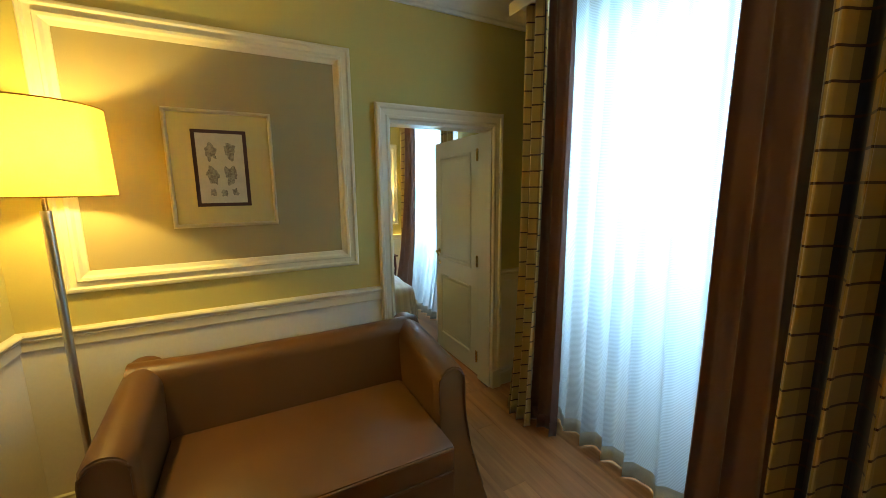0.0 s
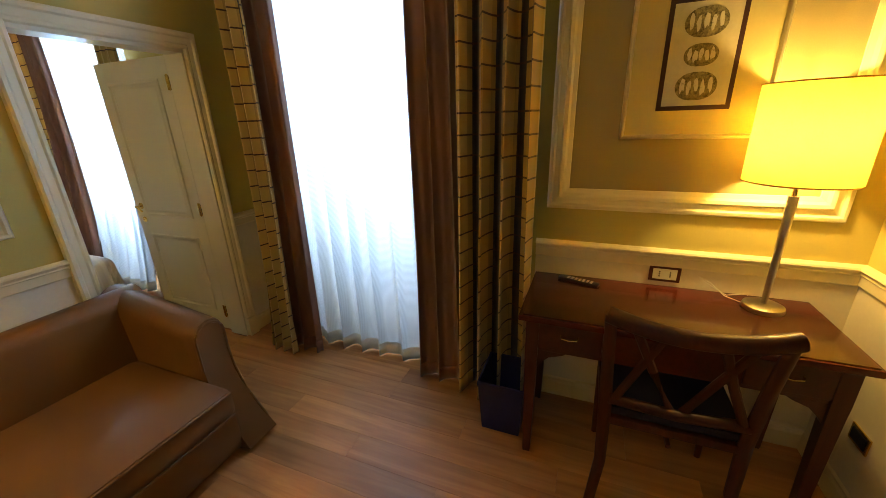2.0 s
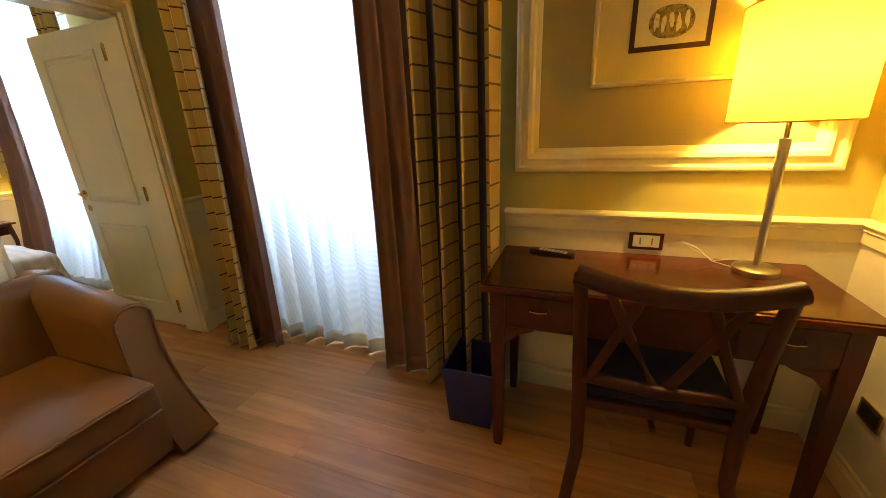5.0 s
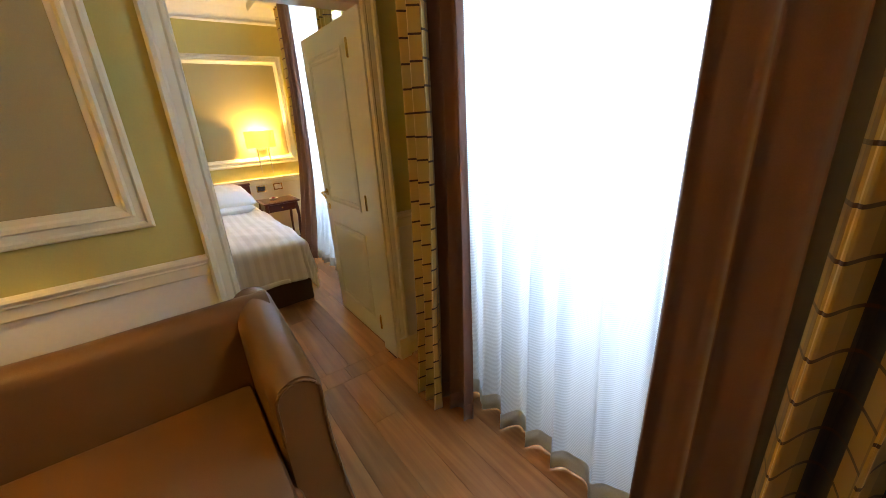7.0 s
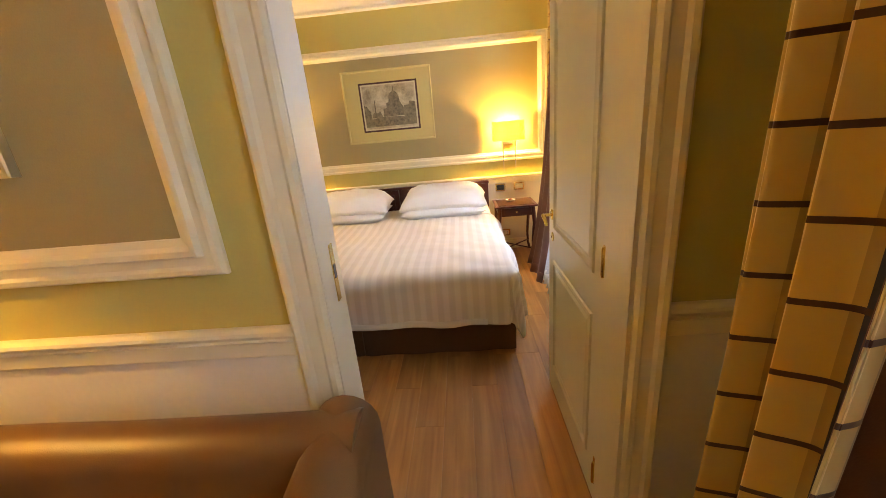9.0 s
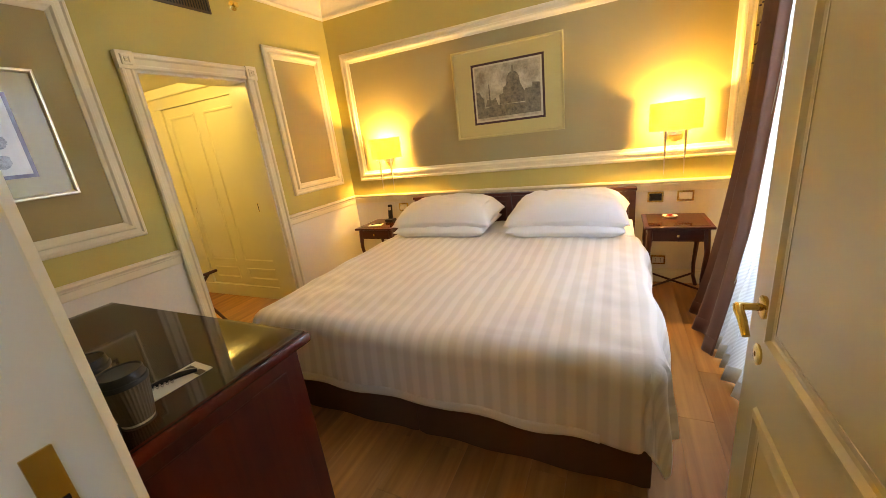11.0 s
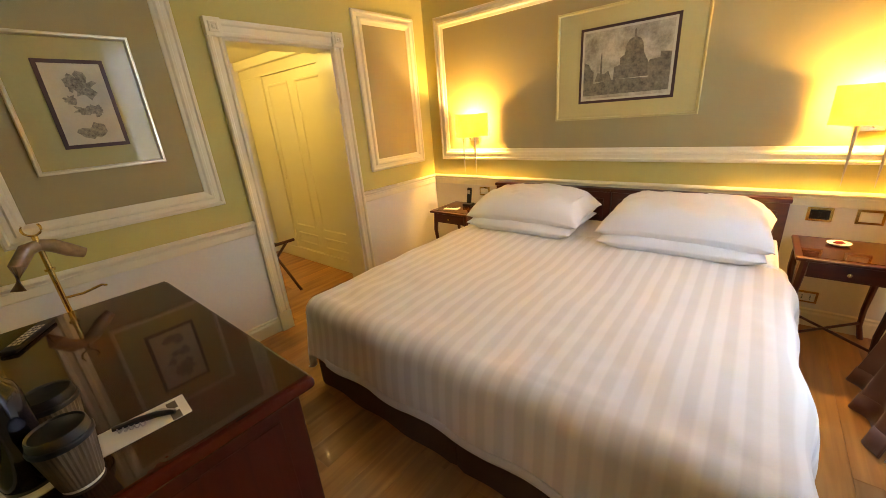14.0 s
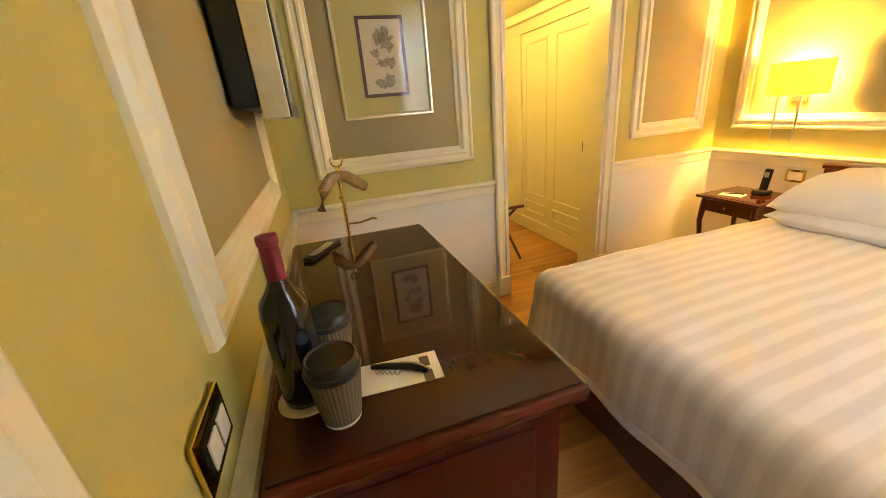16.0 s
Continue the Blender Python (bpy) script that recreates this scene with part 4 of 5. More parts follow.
def bin_box():
    b = thing("waste_bin", (-0.765, -2.105, 0), "dark navy leather waste bin beside the desk", "waste bin")
    bm = bmesh.new()
    o = [[bm.verts.new((-0.765 + sx * w, -2.105 + sy * w * 0.86, z)) for sx, sy in ((-1, -1), (1, -1), (1, 1), (-1, 1))] for z, w in ((0, 0.115), (0.30, 0.135), (0.302, 0.131), (0.30, 0.128), (0.01, 0.109))]
    for a, c in zip(o, o[1:]):
        for k in range(4):
            bm.faces.new((a[k], a[(k + 1) % 4], c[(k + 1) % 4], c[k]))
    bm.faces.new(o[0][::-1]), bm.faces.new(o[-1])
    part("body", bm, NAVY, b)
    bm = bmesh.new()
    q = [[bm.verts.new((-0.765 + sx * w, -2.105 + sy * w * 0.86, z)) for sx, sy in ((-1, -1), (1, -1), (1, 1), (-1, 1))] for z, w in ((0.285, 0.1355), (0.285, 0.138), (0.306, 0.1395), (0.308, 0.136), (0.306, 0.1295), (0.285, 0.127))]
    for a, c in zip(q, q[1:]):
        for k in range(4):
            bm.faces.new((a[k], a[(k + 1) % 4], c[(k + 1) % 4], c[k]))
    part("rim", bm, NAVY, b, "stitched leather rim")


bin_box()
cable = thing("lamp_cable", (-0.52, -3.05, 0.784), "thin pale lamp cable curling on the desk", "cable")
part("cord", rod([(-0.60, -3.10, 0.786), (-0.55, -3.04, 0.79), (-0.515, -2.99, 0.83), (-0.50, -2.94, 0.85), (-0.505, -2.98, 0.82), (-0.54, -3.05, 0.79), (-0.50, -3.14, 0.79), (-0.478, -3.16, 0.74)], 0.002, 6), IVORY, cable, smooth=True)

# ---- bedroom ----


def bed():
    x0, x1, yf, yh = -2.765, -0.735, 1.265, 3.325
    xc = (x0 + x1) / 2
    b = thing("bed", (xc, (yf + yh) / 2, 0), "wide twin-mattress bed with brown skirt and dark headboard, made up", "bed")
    for a, c in ((x0, xc - 0.004), (xc + 0.004, x1)):
        def side(u, v, a=a, c=c):
            per = [(a, yh), (a, yf), (c, yf), (c, yh)]
            L = [abs(yh - yf), abs(c - a), abs(yh - yf)]
            s = u * sum(L)
            k = 0
            while k < 2 and s > L[k]:
                s -= L[k]
                k += 1
            t = min(1, s / L[k])
            x, y = per[k][0] + (per[k + 1][0] - per[k][0]) * t, per[k][1] + (per[k + 1][1] - per[k][1]) * t
            w = 0.006 * math.sin(u * 90) * (1 - v)
            return (x + w * (1 if k != 1 else 0), y + w * (1 if k == 1 else 0), 0.015 + 0.31 * v), (u * sum(L), v * 0.3)
        part("skirt", grid(120, 4, side), SKIRT, b, "brown pleated bed skirt", True)
        bm = box(bmesh.new(), a + 0.01, c - 0.01, yf + 0.01, yh, 0.30, 0.555, 0.05)
        part("mattress", bm, LINEN, b, smooth=True)
    hx0, hx1 = x0 - 0.0, x1 + 0.0
    for a, c in ((hx0, xc - 0.003), (xc + 0.003, hx1)):
        hb = slab("headboard", (a, c, yh, yh + 0.045, 0.25, 0.815), CHERRY, b, "dark cherry wood headboard panel", 0.006)
        slab("cap", (a - 0.008, c + 0.008 if c > xc else c, yh - 0.012, yh + 0.06, 0.81, 0.838), CHERRY, hb, bevel=0.007)
        for i, (p, q, r, s2) in enumerate(((a + 0.05, c - 0.05, 0.73, 0.76), (a + 0.05, c - 0.05, 0.36, 0.39), (a + 0.05, a + 0.08, 0.39, 0.73), (c - 0.08, c - 0.05, 0.39, 0.73))):
            slab("bead", (p, q, yh - 0.008, yh + 0.004, r, s2), CHERRY, hb, bevel=0.004)
        for y in (yf + 0.15, yh - 0.1):
            for x in (a + 0.08, c - 0.08):
                part("foot", lathe([(0, 0), (0.02, 0), (0.025, 0.06), (0, 0.06)], 10, (x, y, 0)), BLACK, b)
    return x0, x1, yf, yh


BX0, BX1, BYF, BYH = bed()


def duvet():
    xc, a, b, top, r = (BX0 + BX1) / 2, (BX1 - BX0) / 2 - 0.05, BYF + 0.08, 0.575, 0.10
    y_end = 2.86
    drop = 0.26
    S = a + 0.16 + drop

    def f(u, v):
        s, t = -S + 2 * S * u, (b - 0.14 - drop) + (y_end - (b - 0.14 - drop)) * v
        ox, oy = max(abs(s) - a, 0), max(b - t, 0)
        d = math.hypot(ox, oy)
        sx = 1 if s > 0 else -1
        puff = 0.022 * noise.noise((s * 1.6, t * 1.6, 3)) + 0.012 * noise.noise((s * 4.5, t * 4.5, 8)) + 0.005 * noise.noise((s * 11, t * 11, 5))
        if d < 1e-6:
            edge = min(a - abs(s), t - b)
            return (xc + s, t, top + puff + 0.02 * min(1, edge / 0.4)), (s, t)
        nx, ny = ox / d, oy / d
        q = math.pi * r / 2
        if d < q:
            h, dz = r * math.sin(d / r), r * (1 - math.cos(d / r))
        else:
            e = min(d - q, drop + 0.11)
            h, dz = r + 0.10 * e, r + e * 0.98
        wav = (0.022 - 0.012 * ny) * math.sin((s * ny + t * nx) * 15 + 2 * noise.noise((s, t, 1))) * min(1, d / 0.3)
        wav += (0.03 - 0.014 * ny) * noise.noise((s * 3, t * 3, 4)) * min(1, d / 0.2)
        z = max(0.045, top + puff * 0.6 - dz + (0.02 - 0.014 * ny) * noise.noise((s * 5, t * 5, 9)) * (d > 0.3))
        return (xc + sx * (min(abs(s), a) + nx * (h + wav)), min(max(t, b), 99) - ny * (h + wav), z), (s, t)

    ob = part("duvet", grid(150, 120, f), DUVET, smooth=True)
    m = ob.modifiers.new("thick", "SOLIDIFY")
    m.thickness, m.offset = 0.012, -1

    def foot_hem(u, v):
        p, t = f(0.2 + 0.6 * u, 0.022 * v)
        return (p[0], p[1] - 0.004, p[2]), t
    hem = part("hem", grid(90, 3, foot_hem), LINEN, ob, "plain stitched hem", True)
    hem.modifiers.new("thick", "SOLIDIFY").thickness = 0.003
    return tagged(ob, "white satin-striped duvet spread over the bed, hanging at its sides", "duvet")


duvet()
fold = grid(60, 14, lambda u, v: ((BX0 + 0.02 + (BX1 - BX0 - 0.04) * u, 2.82 + 0.5 * v, 0.575 + 0.012 * noise.noise((u * 9, v * 4, 2)) + 0.004 * math.sin(u * 60)), (u * 2, v)))
ob = part("bed_sheet", fold, LINEN, smooth=True)
ob.modifiers.new("thick", "SOLIDIFY").thickness = 0.02
tagged(ob, "plain white sheet under the pillows", "bed sheet")


def pillow(at, w, d, h, tilt, rz, seed):
    # front and back sides meet in a thin flange
    bm = bmesh.new()
    N, M = 46, 32
    sides = []
    for sgn in (1, -1):
        vs = {}
        for i in range(N + 1):
            for j in range(M + 1):
                s, t = 2 * i / N - 1, 2 * j / M - 1
                body = max(0.0, 1 - abs(s / 0.985) ** 5) ** 0.5 * max(0.0, 1 - abs(t / 0.985) ** 3.6) ** 0.5 if abs(s) < 0.985 and abs(t) < 0.985 else 0.0
                pin = 1 - 0.06 * (1 - abs(t)) * (abs(s) > 0.85) - 0.03 * (1 - abs(s)) ** 2
                cr = 0.012 * noise.noise((s * 2.4 + seed, t * 2.4, sgn * 2)) + 0.008 * noise.noise((s * 6 + seed, t * 5, sgn * 2)) + 0.005 * noise.noise((s * 16 + seed, t * 12, 3))
                vs[i, j] = bm.verts.new((w / 2 * s * pin, d / 2 * t, sgn * (h / 2 * body + 0.003) + cr * (body + 0.3) - (0.035 * s ** 4 + 0.02 * t ** 4) * (seed > 10)))
        for i in range(N):
            for j in range(M):
                bm.faces.new((vs[i, j], vs[i + 1, j], vs[i + 1, j + 1], vs[i, j + 1]))
        sides.append(vs)
    rim = [(i, 0) for i in range(N)] + [(N, j) for j in range(M)] + [(i, M) for i in range(N, 0, -1)] + [(0, j) for j in range(M, 0, -1)]
    for k in range(len(rim)):
        p, q = rim[k], rim[(k + 1) % len(rim)]
        bm.faces.new((sides[0][p], sides[0][q], sides[1][q], sides[1][p]))
    bm.transform(pose(*at, tilt, 0, rz))
    ob = part("pillow", bm, LINEN, smooth=True)
    return tagged(ob, "plump white cotton pillow with a flat hem at the headboard", "pillow", "pillows on the bed")


for k, x in enumerate((-1.235, -2.25)):
    pillow((x, 2.98, 0.645), 0.84, 0.56, 0.15, 2, 0.5 - k, 3 + k)
    pillow((x + 0.01, 3.0, 0.755), 0.88, 0.57, 0.24, 3, -1 + 2 * k, 11 + k)


def _knob(at):
    bm = lathe([(0, 0), (0.005, 0), (0.005, 0.008), (0.011, 0.012), (0.010, 0.02), (0, 0.023)], 14)
    bm.transform(Matrix.Translation(at) @ Matrix.Rotation(radians(90), 4, "X"))
    return bm


def nightstand(xc, label):
    y0, y1, z = 2.985, 3.395, 0.603
    w = 0.218
    n = thing("nightstand", (xc, (y0 + y1) / 2, 0), label, "nightstand", "nightstands beside the bed")
    slab("top", (xc - w, xc + w, y0 - 0.02, y1, z - 0.02, z), CHERRY, n, bevel=0.006)
    slab("glass_plate", (xc - w + 0.03, xc + w - 0.03, y0 + 0.01, y1 - 0.03, z, z + 0.003), TABLEGLASS, n, bevel=0.001)
    slab("apron", (xc - w + 0.035, xc + w - 0.035, y0 + 0.025, y1 - 0.02, z - 0.12, z - 0.02), CHERRY, n)
    dr = slab("drawer", (xc - w + 0.06, xc + w - 0.06, y0 + 0.012, y0 + 0.03, z - 0.108, z - 0.03), CHERRY, n, bevel=0.003)
    part("knob", _knob((xc, y0 + 0.012, z - 0.07)), BRASS, dr, "small brass knob", True)
    feet = []
    for sx in (-1, 1):
        for y, sy in ((y0 + 0.03, -1), (y1 - 0.03, 1)):
            x = xc + sx * (w - 0.045)
            path = [(x, y, z - 0.02), (x + sx * 0.006, y + sy * 0.006, z - 0.10), (x + sx * 0.012, y + sy * 0.012, z - 0.2), (x - sx * 0.004, y - sy * 0.004, 0.2), (x + sx * 0.0, y, 0.09), (x + sx * 0.022, y + sy * 0.012, 0.0)]
            part("leg", rod(path, [0.022, 0.022, 0.018, 0.014, 0.013, 0.015], 8), CHERRY_Z, n, "curved cabriole leg", True)
            feet.append((x, y, 0.11))
    part("cross_stretcher", rod([feet[0], feet[3]], 0.008, 8), CHERRY, n)
    part("cross_stretcher", rod([feet[1], feet[2]], 0.008, 8), CHERRY, n)


nightstand(-0.472, "dark cherry nightstand with brass knob beside the window drape")
nightstand(-3.085, "dark cherry nightstand with brass knob in the room corner")


def sconce(xc, zc=1.40):
    s = thing("wall_sconce", (xc, BN, zc), "lit half-round cream shade wall sconce with two steel spikes", "wall sconce", "sconces above the bed")
    bm = lathe([(0.175, -0.15), (0.175, 0.05), (0.172, 0.05), (0.172, -0.15), (0.175, -0.15)], 30, arc=math.pi)
    bm.transform(Matrix.Translation((xc, BN - 0.04, zc)) @ Matrix.Rotation(math.pi, 4, "Z") @ Matrix.Diagonal((1, 0.72, 1, 1)))
    part("shade", bm, SHADE, s, "cream half-cylinder fabric shade, lit", True)
    slab("back_plate", (xc - 0.05, xc + 0.05, BN - 0.03, BN - 0.012, zc - 0.19, zc - 0.08), STEEL, s, bevel=0.004)
    part("bracket", rod([(xc, BN - 0.03, zc - 0.14), (xc, BN - 0.08, zc - 0.165), (xc, BN - 0.11, zc - 0.16)], 0.007, 8), STEEL, s, smooth=True)
    part("bar", rod([(xc - 0.1, BN - 0.10, zc - 0.155), (xc + 0.1, BN - 0.10, zc - 0.155)], 0.005, 8), STEEL, s, smooth=True)
    for k in (-0.065, 0.065):
        part("spike", lathe([(0, -0.48), (0.002, -0.47), (0.008, -0.30), (0.012, -0.15), (0.006, -0.148), (0.008, -0.13), (0, -0.125)], 14, (xc + k, BN - 0.10, zc)), STEEL, s, "tapering polished steel spike", True)


sconce(-0.487)
sconce(-3.045)

# city view over the bed
pic, sheet = picture("picture", "bed_north", -2.24, -1.278, 1.342, 2.085, -2.062, -1.432, 1.458, 1.96, PAPERW, "framed engraving of a domed city square in a wide cream mount", edge=MAT)
on_wall("engraved_sky", "bed_north", -2.03, -1.464, 1.49, 1.928, 0.0235, 0.0242, engraving("cloudy_sky_print", (0.56, 0.49, 0.34), (0.24, 0.2, 0.13), 6, 0.38, 0.6), sheet)


def ink(pts, seed=0):
    pts = [(-1.747 + (u + 1.8025) * 0.925, 1.709 + (z - 1.645) * 0.88) for u, z in pts]
    bm, at = bmesh.new(), ON["bed_north"]
    a = [bm.verts.new(at(u, z, 0.0240)) for u, z in pts]
    b = [bm.verts.new(at(u, z, 0.0248 + seed * 0.0006)) for u, z in pts]
    n = len(pts)
    for k in range(n):
        bm.faces.new((a[k], a[(k + 1) % n], b[(k + 1) % n], b[k]))
    bm.faces.new(b), bm.faces.new(a[::-1])
    part("ink_shape", bm, VEDUTA, sheet)


ink([(-2.105, 1.42), (-1.50, 1.42), (-1.50, 1.50), (-1.70, 1.525), (-1.9, 1.53), (-2.105, 1.50)])
ink([(-2.105, 1.50), (-2.03, 1.51), (-2.03, 1.60), (-2.05, 1.62), (-2.07, 1.66), (-2.105, 1.68)], 1)
ink([(-1.50, 1.49), (-1.50, 1.68), (-1.57, 1.69), (-1.57, 1.65), (-1.64, 1.64), (-1.64, 1.51)], 1)
ink([(-1.88, 1.53), (-1.88, 1.62), (-1.84, 1.63), (-1.84, 1.68), (-1.81, 1.70), (-1.805, 1.74)] + [(-1.745 - 0.06 * math.cos(a * math.pi / 8), 1.74 + 0.075 * math.sin(a * math.pi / 8)) for a in range(9)] + [(-1.68, 1.70), (-1.66, 1.66), (-1.64, 1.62), (-1.64, 1.53)], 2)
ink([(-1.752, 1.81), (-1.752, 1.86), (-1.745, 1.87), (-1.738, 1.86), (-1.738, 1.81)], 3)
ink([(-1.985, 1.53), (-1.98, 1.72), (-1.9755, 1.74), (-1.971, 1.72), (-1.966, 1.53)], 2)
ink([(-2.02, 1.525), (-2.0, 1.59), (-1.95, 1.58), (-1.92, 1.60), (-1.89, 1.52)], 1)

# west wall print with a silver frame
pic, sheet = picture("picture", "bed_west", 0.53, 1.052, 1.338, 1.965, 0.66, 0.918, 1.448, 1.852, PAPERW, "silver framed botanical print behind glass, mirroring the window", MATG)
for k, (u, z, a, b) in enumerate(((0.93, 1.70, 0.03, 0.035), (0.97, 1.68, 0.045, 0.05), (0.90, 1.62, 0.02, 0.02), (0.945, 1.57, 0.04, 0.02), (0.99, 1.57, 0.02, 0.025), (0.945, 1.47, 0.045, 0.04))):
    blot(sheet, "bed_west", u - 0.155, z + 0.053, a, b, INK, rough=0.9, seed=k * 2.3)

# switches and sockets round the bed
plate("living_south", -0.78, 0.35, 0.11, 0.075, BRASS, BLACK, "socket", "dark brass socket plate low beside the desk", "socket")
plate("bed_north", -0.59, 0.735, 0.115, 0.085, BRASS, BLACK, "switch", "brass plate with dark light switches above the nightstand", "light switch")
plate("bed_north", -0.383, 0.738, 0.115, 0.085, BRASS, IVORY, "switch", "brass plate with ivory light switches above the nightstand", "light switch")
plate("bed_north", -0.55, 0.197, 0.11, 0.08, BRASS, IVORY, "socket", "brass socket plate below the nightstand top", "socket")
plate("bed_north", -2.955, 0.724, 0.115, 0.085, BRASS, IVORY, "switch", "brass plate with ivory switches beside the headboard", "light switch")
plate("bed_south", -1.747, 0.982, 0.125, 0.088, BRASS, BLACK, "switch", "brass switch plate beside the dresser", "light switch", IVORY)
plate("bed_south", -2.43, 0.962, 0.105, 0.075, CHERRY, IVORY, "socket", "socket in a dark plate above the dresser", "socket")
plate("bed_south", -2.665, 0.957, 0.105, 0.075, CHERRY, IVORY, "socket", "socket in a dark plate above the dresser", "socket")


def phone():
    p = thing("telephone", (-3.035, 3.24, 0.606), "black cordless telephone standing in its cradle", "telephone")
    slab("cradle", (-3.08, -2.99, 3.20, 3.29, 0.606, 0.638), BLACK, p, bevel=0.01)
    bm = box(bmesh.new(), -0.024, 0.024, -0.013, 0.013, 0, 0.16, 0.01)
    bm.transform(pose(-3.035, 3.25, 0.625, -10, 0, 0))
    part("handset", bm, BLACK, p, smooth=True)
    bm = box(bmesh.new(), -0.016, 0.016, -0.0145, -0.012, 0.10, 0.135, 0.001)
    bm.transform(pose(-3.035, 3.25, 0.625, -10, 0, 0))
    part("display", bm, STEEL, p)


phone()
pad = thing("notepad", (-3.13, 3.10, 0.606), "small white notepad with a pen on the nightstand", "notepad", rz=12)
bm = box(bmesh.new(), -0.07, 0.07, -0.045, 0.045, 0, 0.006, 0.001)
bm.transform(pad.matrix_world)
part("sheets", bm, PAPER, pad)
bm = rod([(-0.05, -0.01, 0.011), (0.06, 0.025, 0.011)], 0.004, 8)
bm.transform(pad.matrix_world)
part("pen", bm, BLACK, pad)
tray = thing("sweet_dish", (-0.50, 3.26, 0.606), "small white dish with a wrapped sweet on the nightstand", "dish")
part("dish", lathe([(0, 0), (0.03, 0), (0.05, 0.012), (0.052, 0.014), (0.03, 0.004), (0, 0.004)], 24, (-0.50, 3.26, 0.606)), LINEN, tray, smooth=True)
part("sweet", rod([(-0.525, 3.26, 0.618), (-0.51, 3.26, 0.621), (-0.49, 3.262, 0.621), (-0.475, 3.263, 0.618)], [0.002, 0.009, 0.009, 0.002], 8), CAPSULE, tray, smooth=True)


def dresser():
    x0, x1, y0, y1, z = -2.785, -1.695, 0.182, 0.712, 0.908
    d = thing("dresser", ((x0 + x1) / 2, (y0 + y1) / 2, 0), "dark cherry minibar dresser with a glass-covered top under the television", "dresser")
    slab("body", (x0 + 0.03, x1 - 0.035, y0 + 0.005, y1 - 0.035, 0.10, z - 0.035), CHERRY_Z, d, bevel=0.004)
    bm = box(bmesh.new(), x0, x1, y0, y1, z - 0.036, z - 0.004, 0.010)
    flat_faces(part("top", bm, CHERRY_TOP, d, smooth=True))
    slab("glass_plate", (x0 + 0.012, x1 - 0.012, y0 + 0.012, y1 - 0.012, z - 0.004, z + 0.002), TABLEGLASS, d, "clear glass plate over the dark top", 0.001)
    slab("side_panel", (x1 - 0.037, x1 - 0.03, y0 + 0.06, y1 - 0.09, 0.16, z - 0.09), CHERRY_Z, d, bevel=0.003)
    for k in range(2):
        xa = x0 + 0.05 + k * 0.495
        f = slab("door", (xa, xa + 0.475, y1 - 0.036, y1 - 0.018, 0.13, z - 0.06), CHERRY, d, bevel=0.004)
        part("knob", lathe([(0, 0), (0.006, 0), (0.012, 0.012), (0, 0.02)], 12, (0, 0, 0)), BRASS, f).matrix_parent_inverse = f.matrix_world.inverted() @ pose(xa + (0.43 if k == 0 else 0.05), y1 - 0.018, 0.5, -90)
    for x in (x0 + 0.06, x1 - 0.07):
        for y in (y0 + 0.04, y1 - 0.07):
            bm = rod([(x, y, 0.11), (x, y, 0.0)], [0.026, 0.017], 10)
            part("foot", bm, CHERRY_Z, d, smooth=True)


dresser()
TOP = 0.910


def bottle(at):
    b = thing("wine_bottle", at, "dark red wine bottle with a wine-red capsule on the dresser", "bottle")
    k = 0.91
    part("glass", lathe([(r * k, z * k) for r, z in [(0, 0.006), (0.032, 0.0), (0.0405, 0.004), (0.042, 0.015), (0.0425, 0.19), (0.039, 0.212), (0.022, 0.236), (0.0152, 0.252), (0.0148, 0.257), (0, 0.257)]], 40, at), BOTTLE, b, smooth=True)
    part("capsule", lathe([(r * k, z * k) for r, z in [(0.0158, 0.25), (0.0160, 0.312), (0.0175, 0.313), (0.0178, 0.324), (0.0168, 0.327), (0, 0.328)]], 32, at), CAPSULE, b, "wine-red foil capsule", True)
    bm = lathe([(0.0428 * k, 0.055 * k), (0.0429 * k, 0.155 * k)], 16, arc=math.pi * 0.8)
    bm.transform(Matrix.Translation(at) @ Matrix.Rotation(radians(110), 4, "Z"))
    part("label", bm, PAPER, b, "pale paper label", True)
    st = thing("coaster", (at[0], at[1], at[2] - 0.003), "round white paper coaster under the bottle", "coaster")
    part("disc", lathe([(0, 0), (0.05, 0), (0.05, 0.002), (0, 0.0025)], 32, (at[0], at[1], at[2] - 0.0029)), PAPER, st)


bottle((-1.865, 0.25, TOP + 0.003))


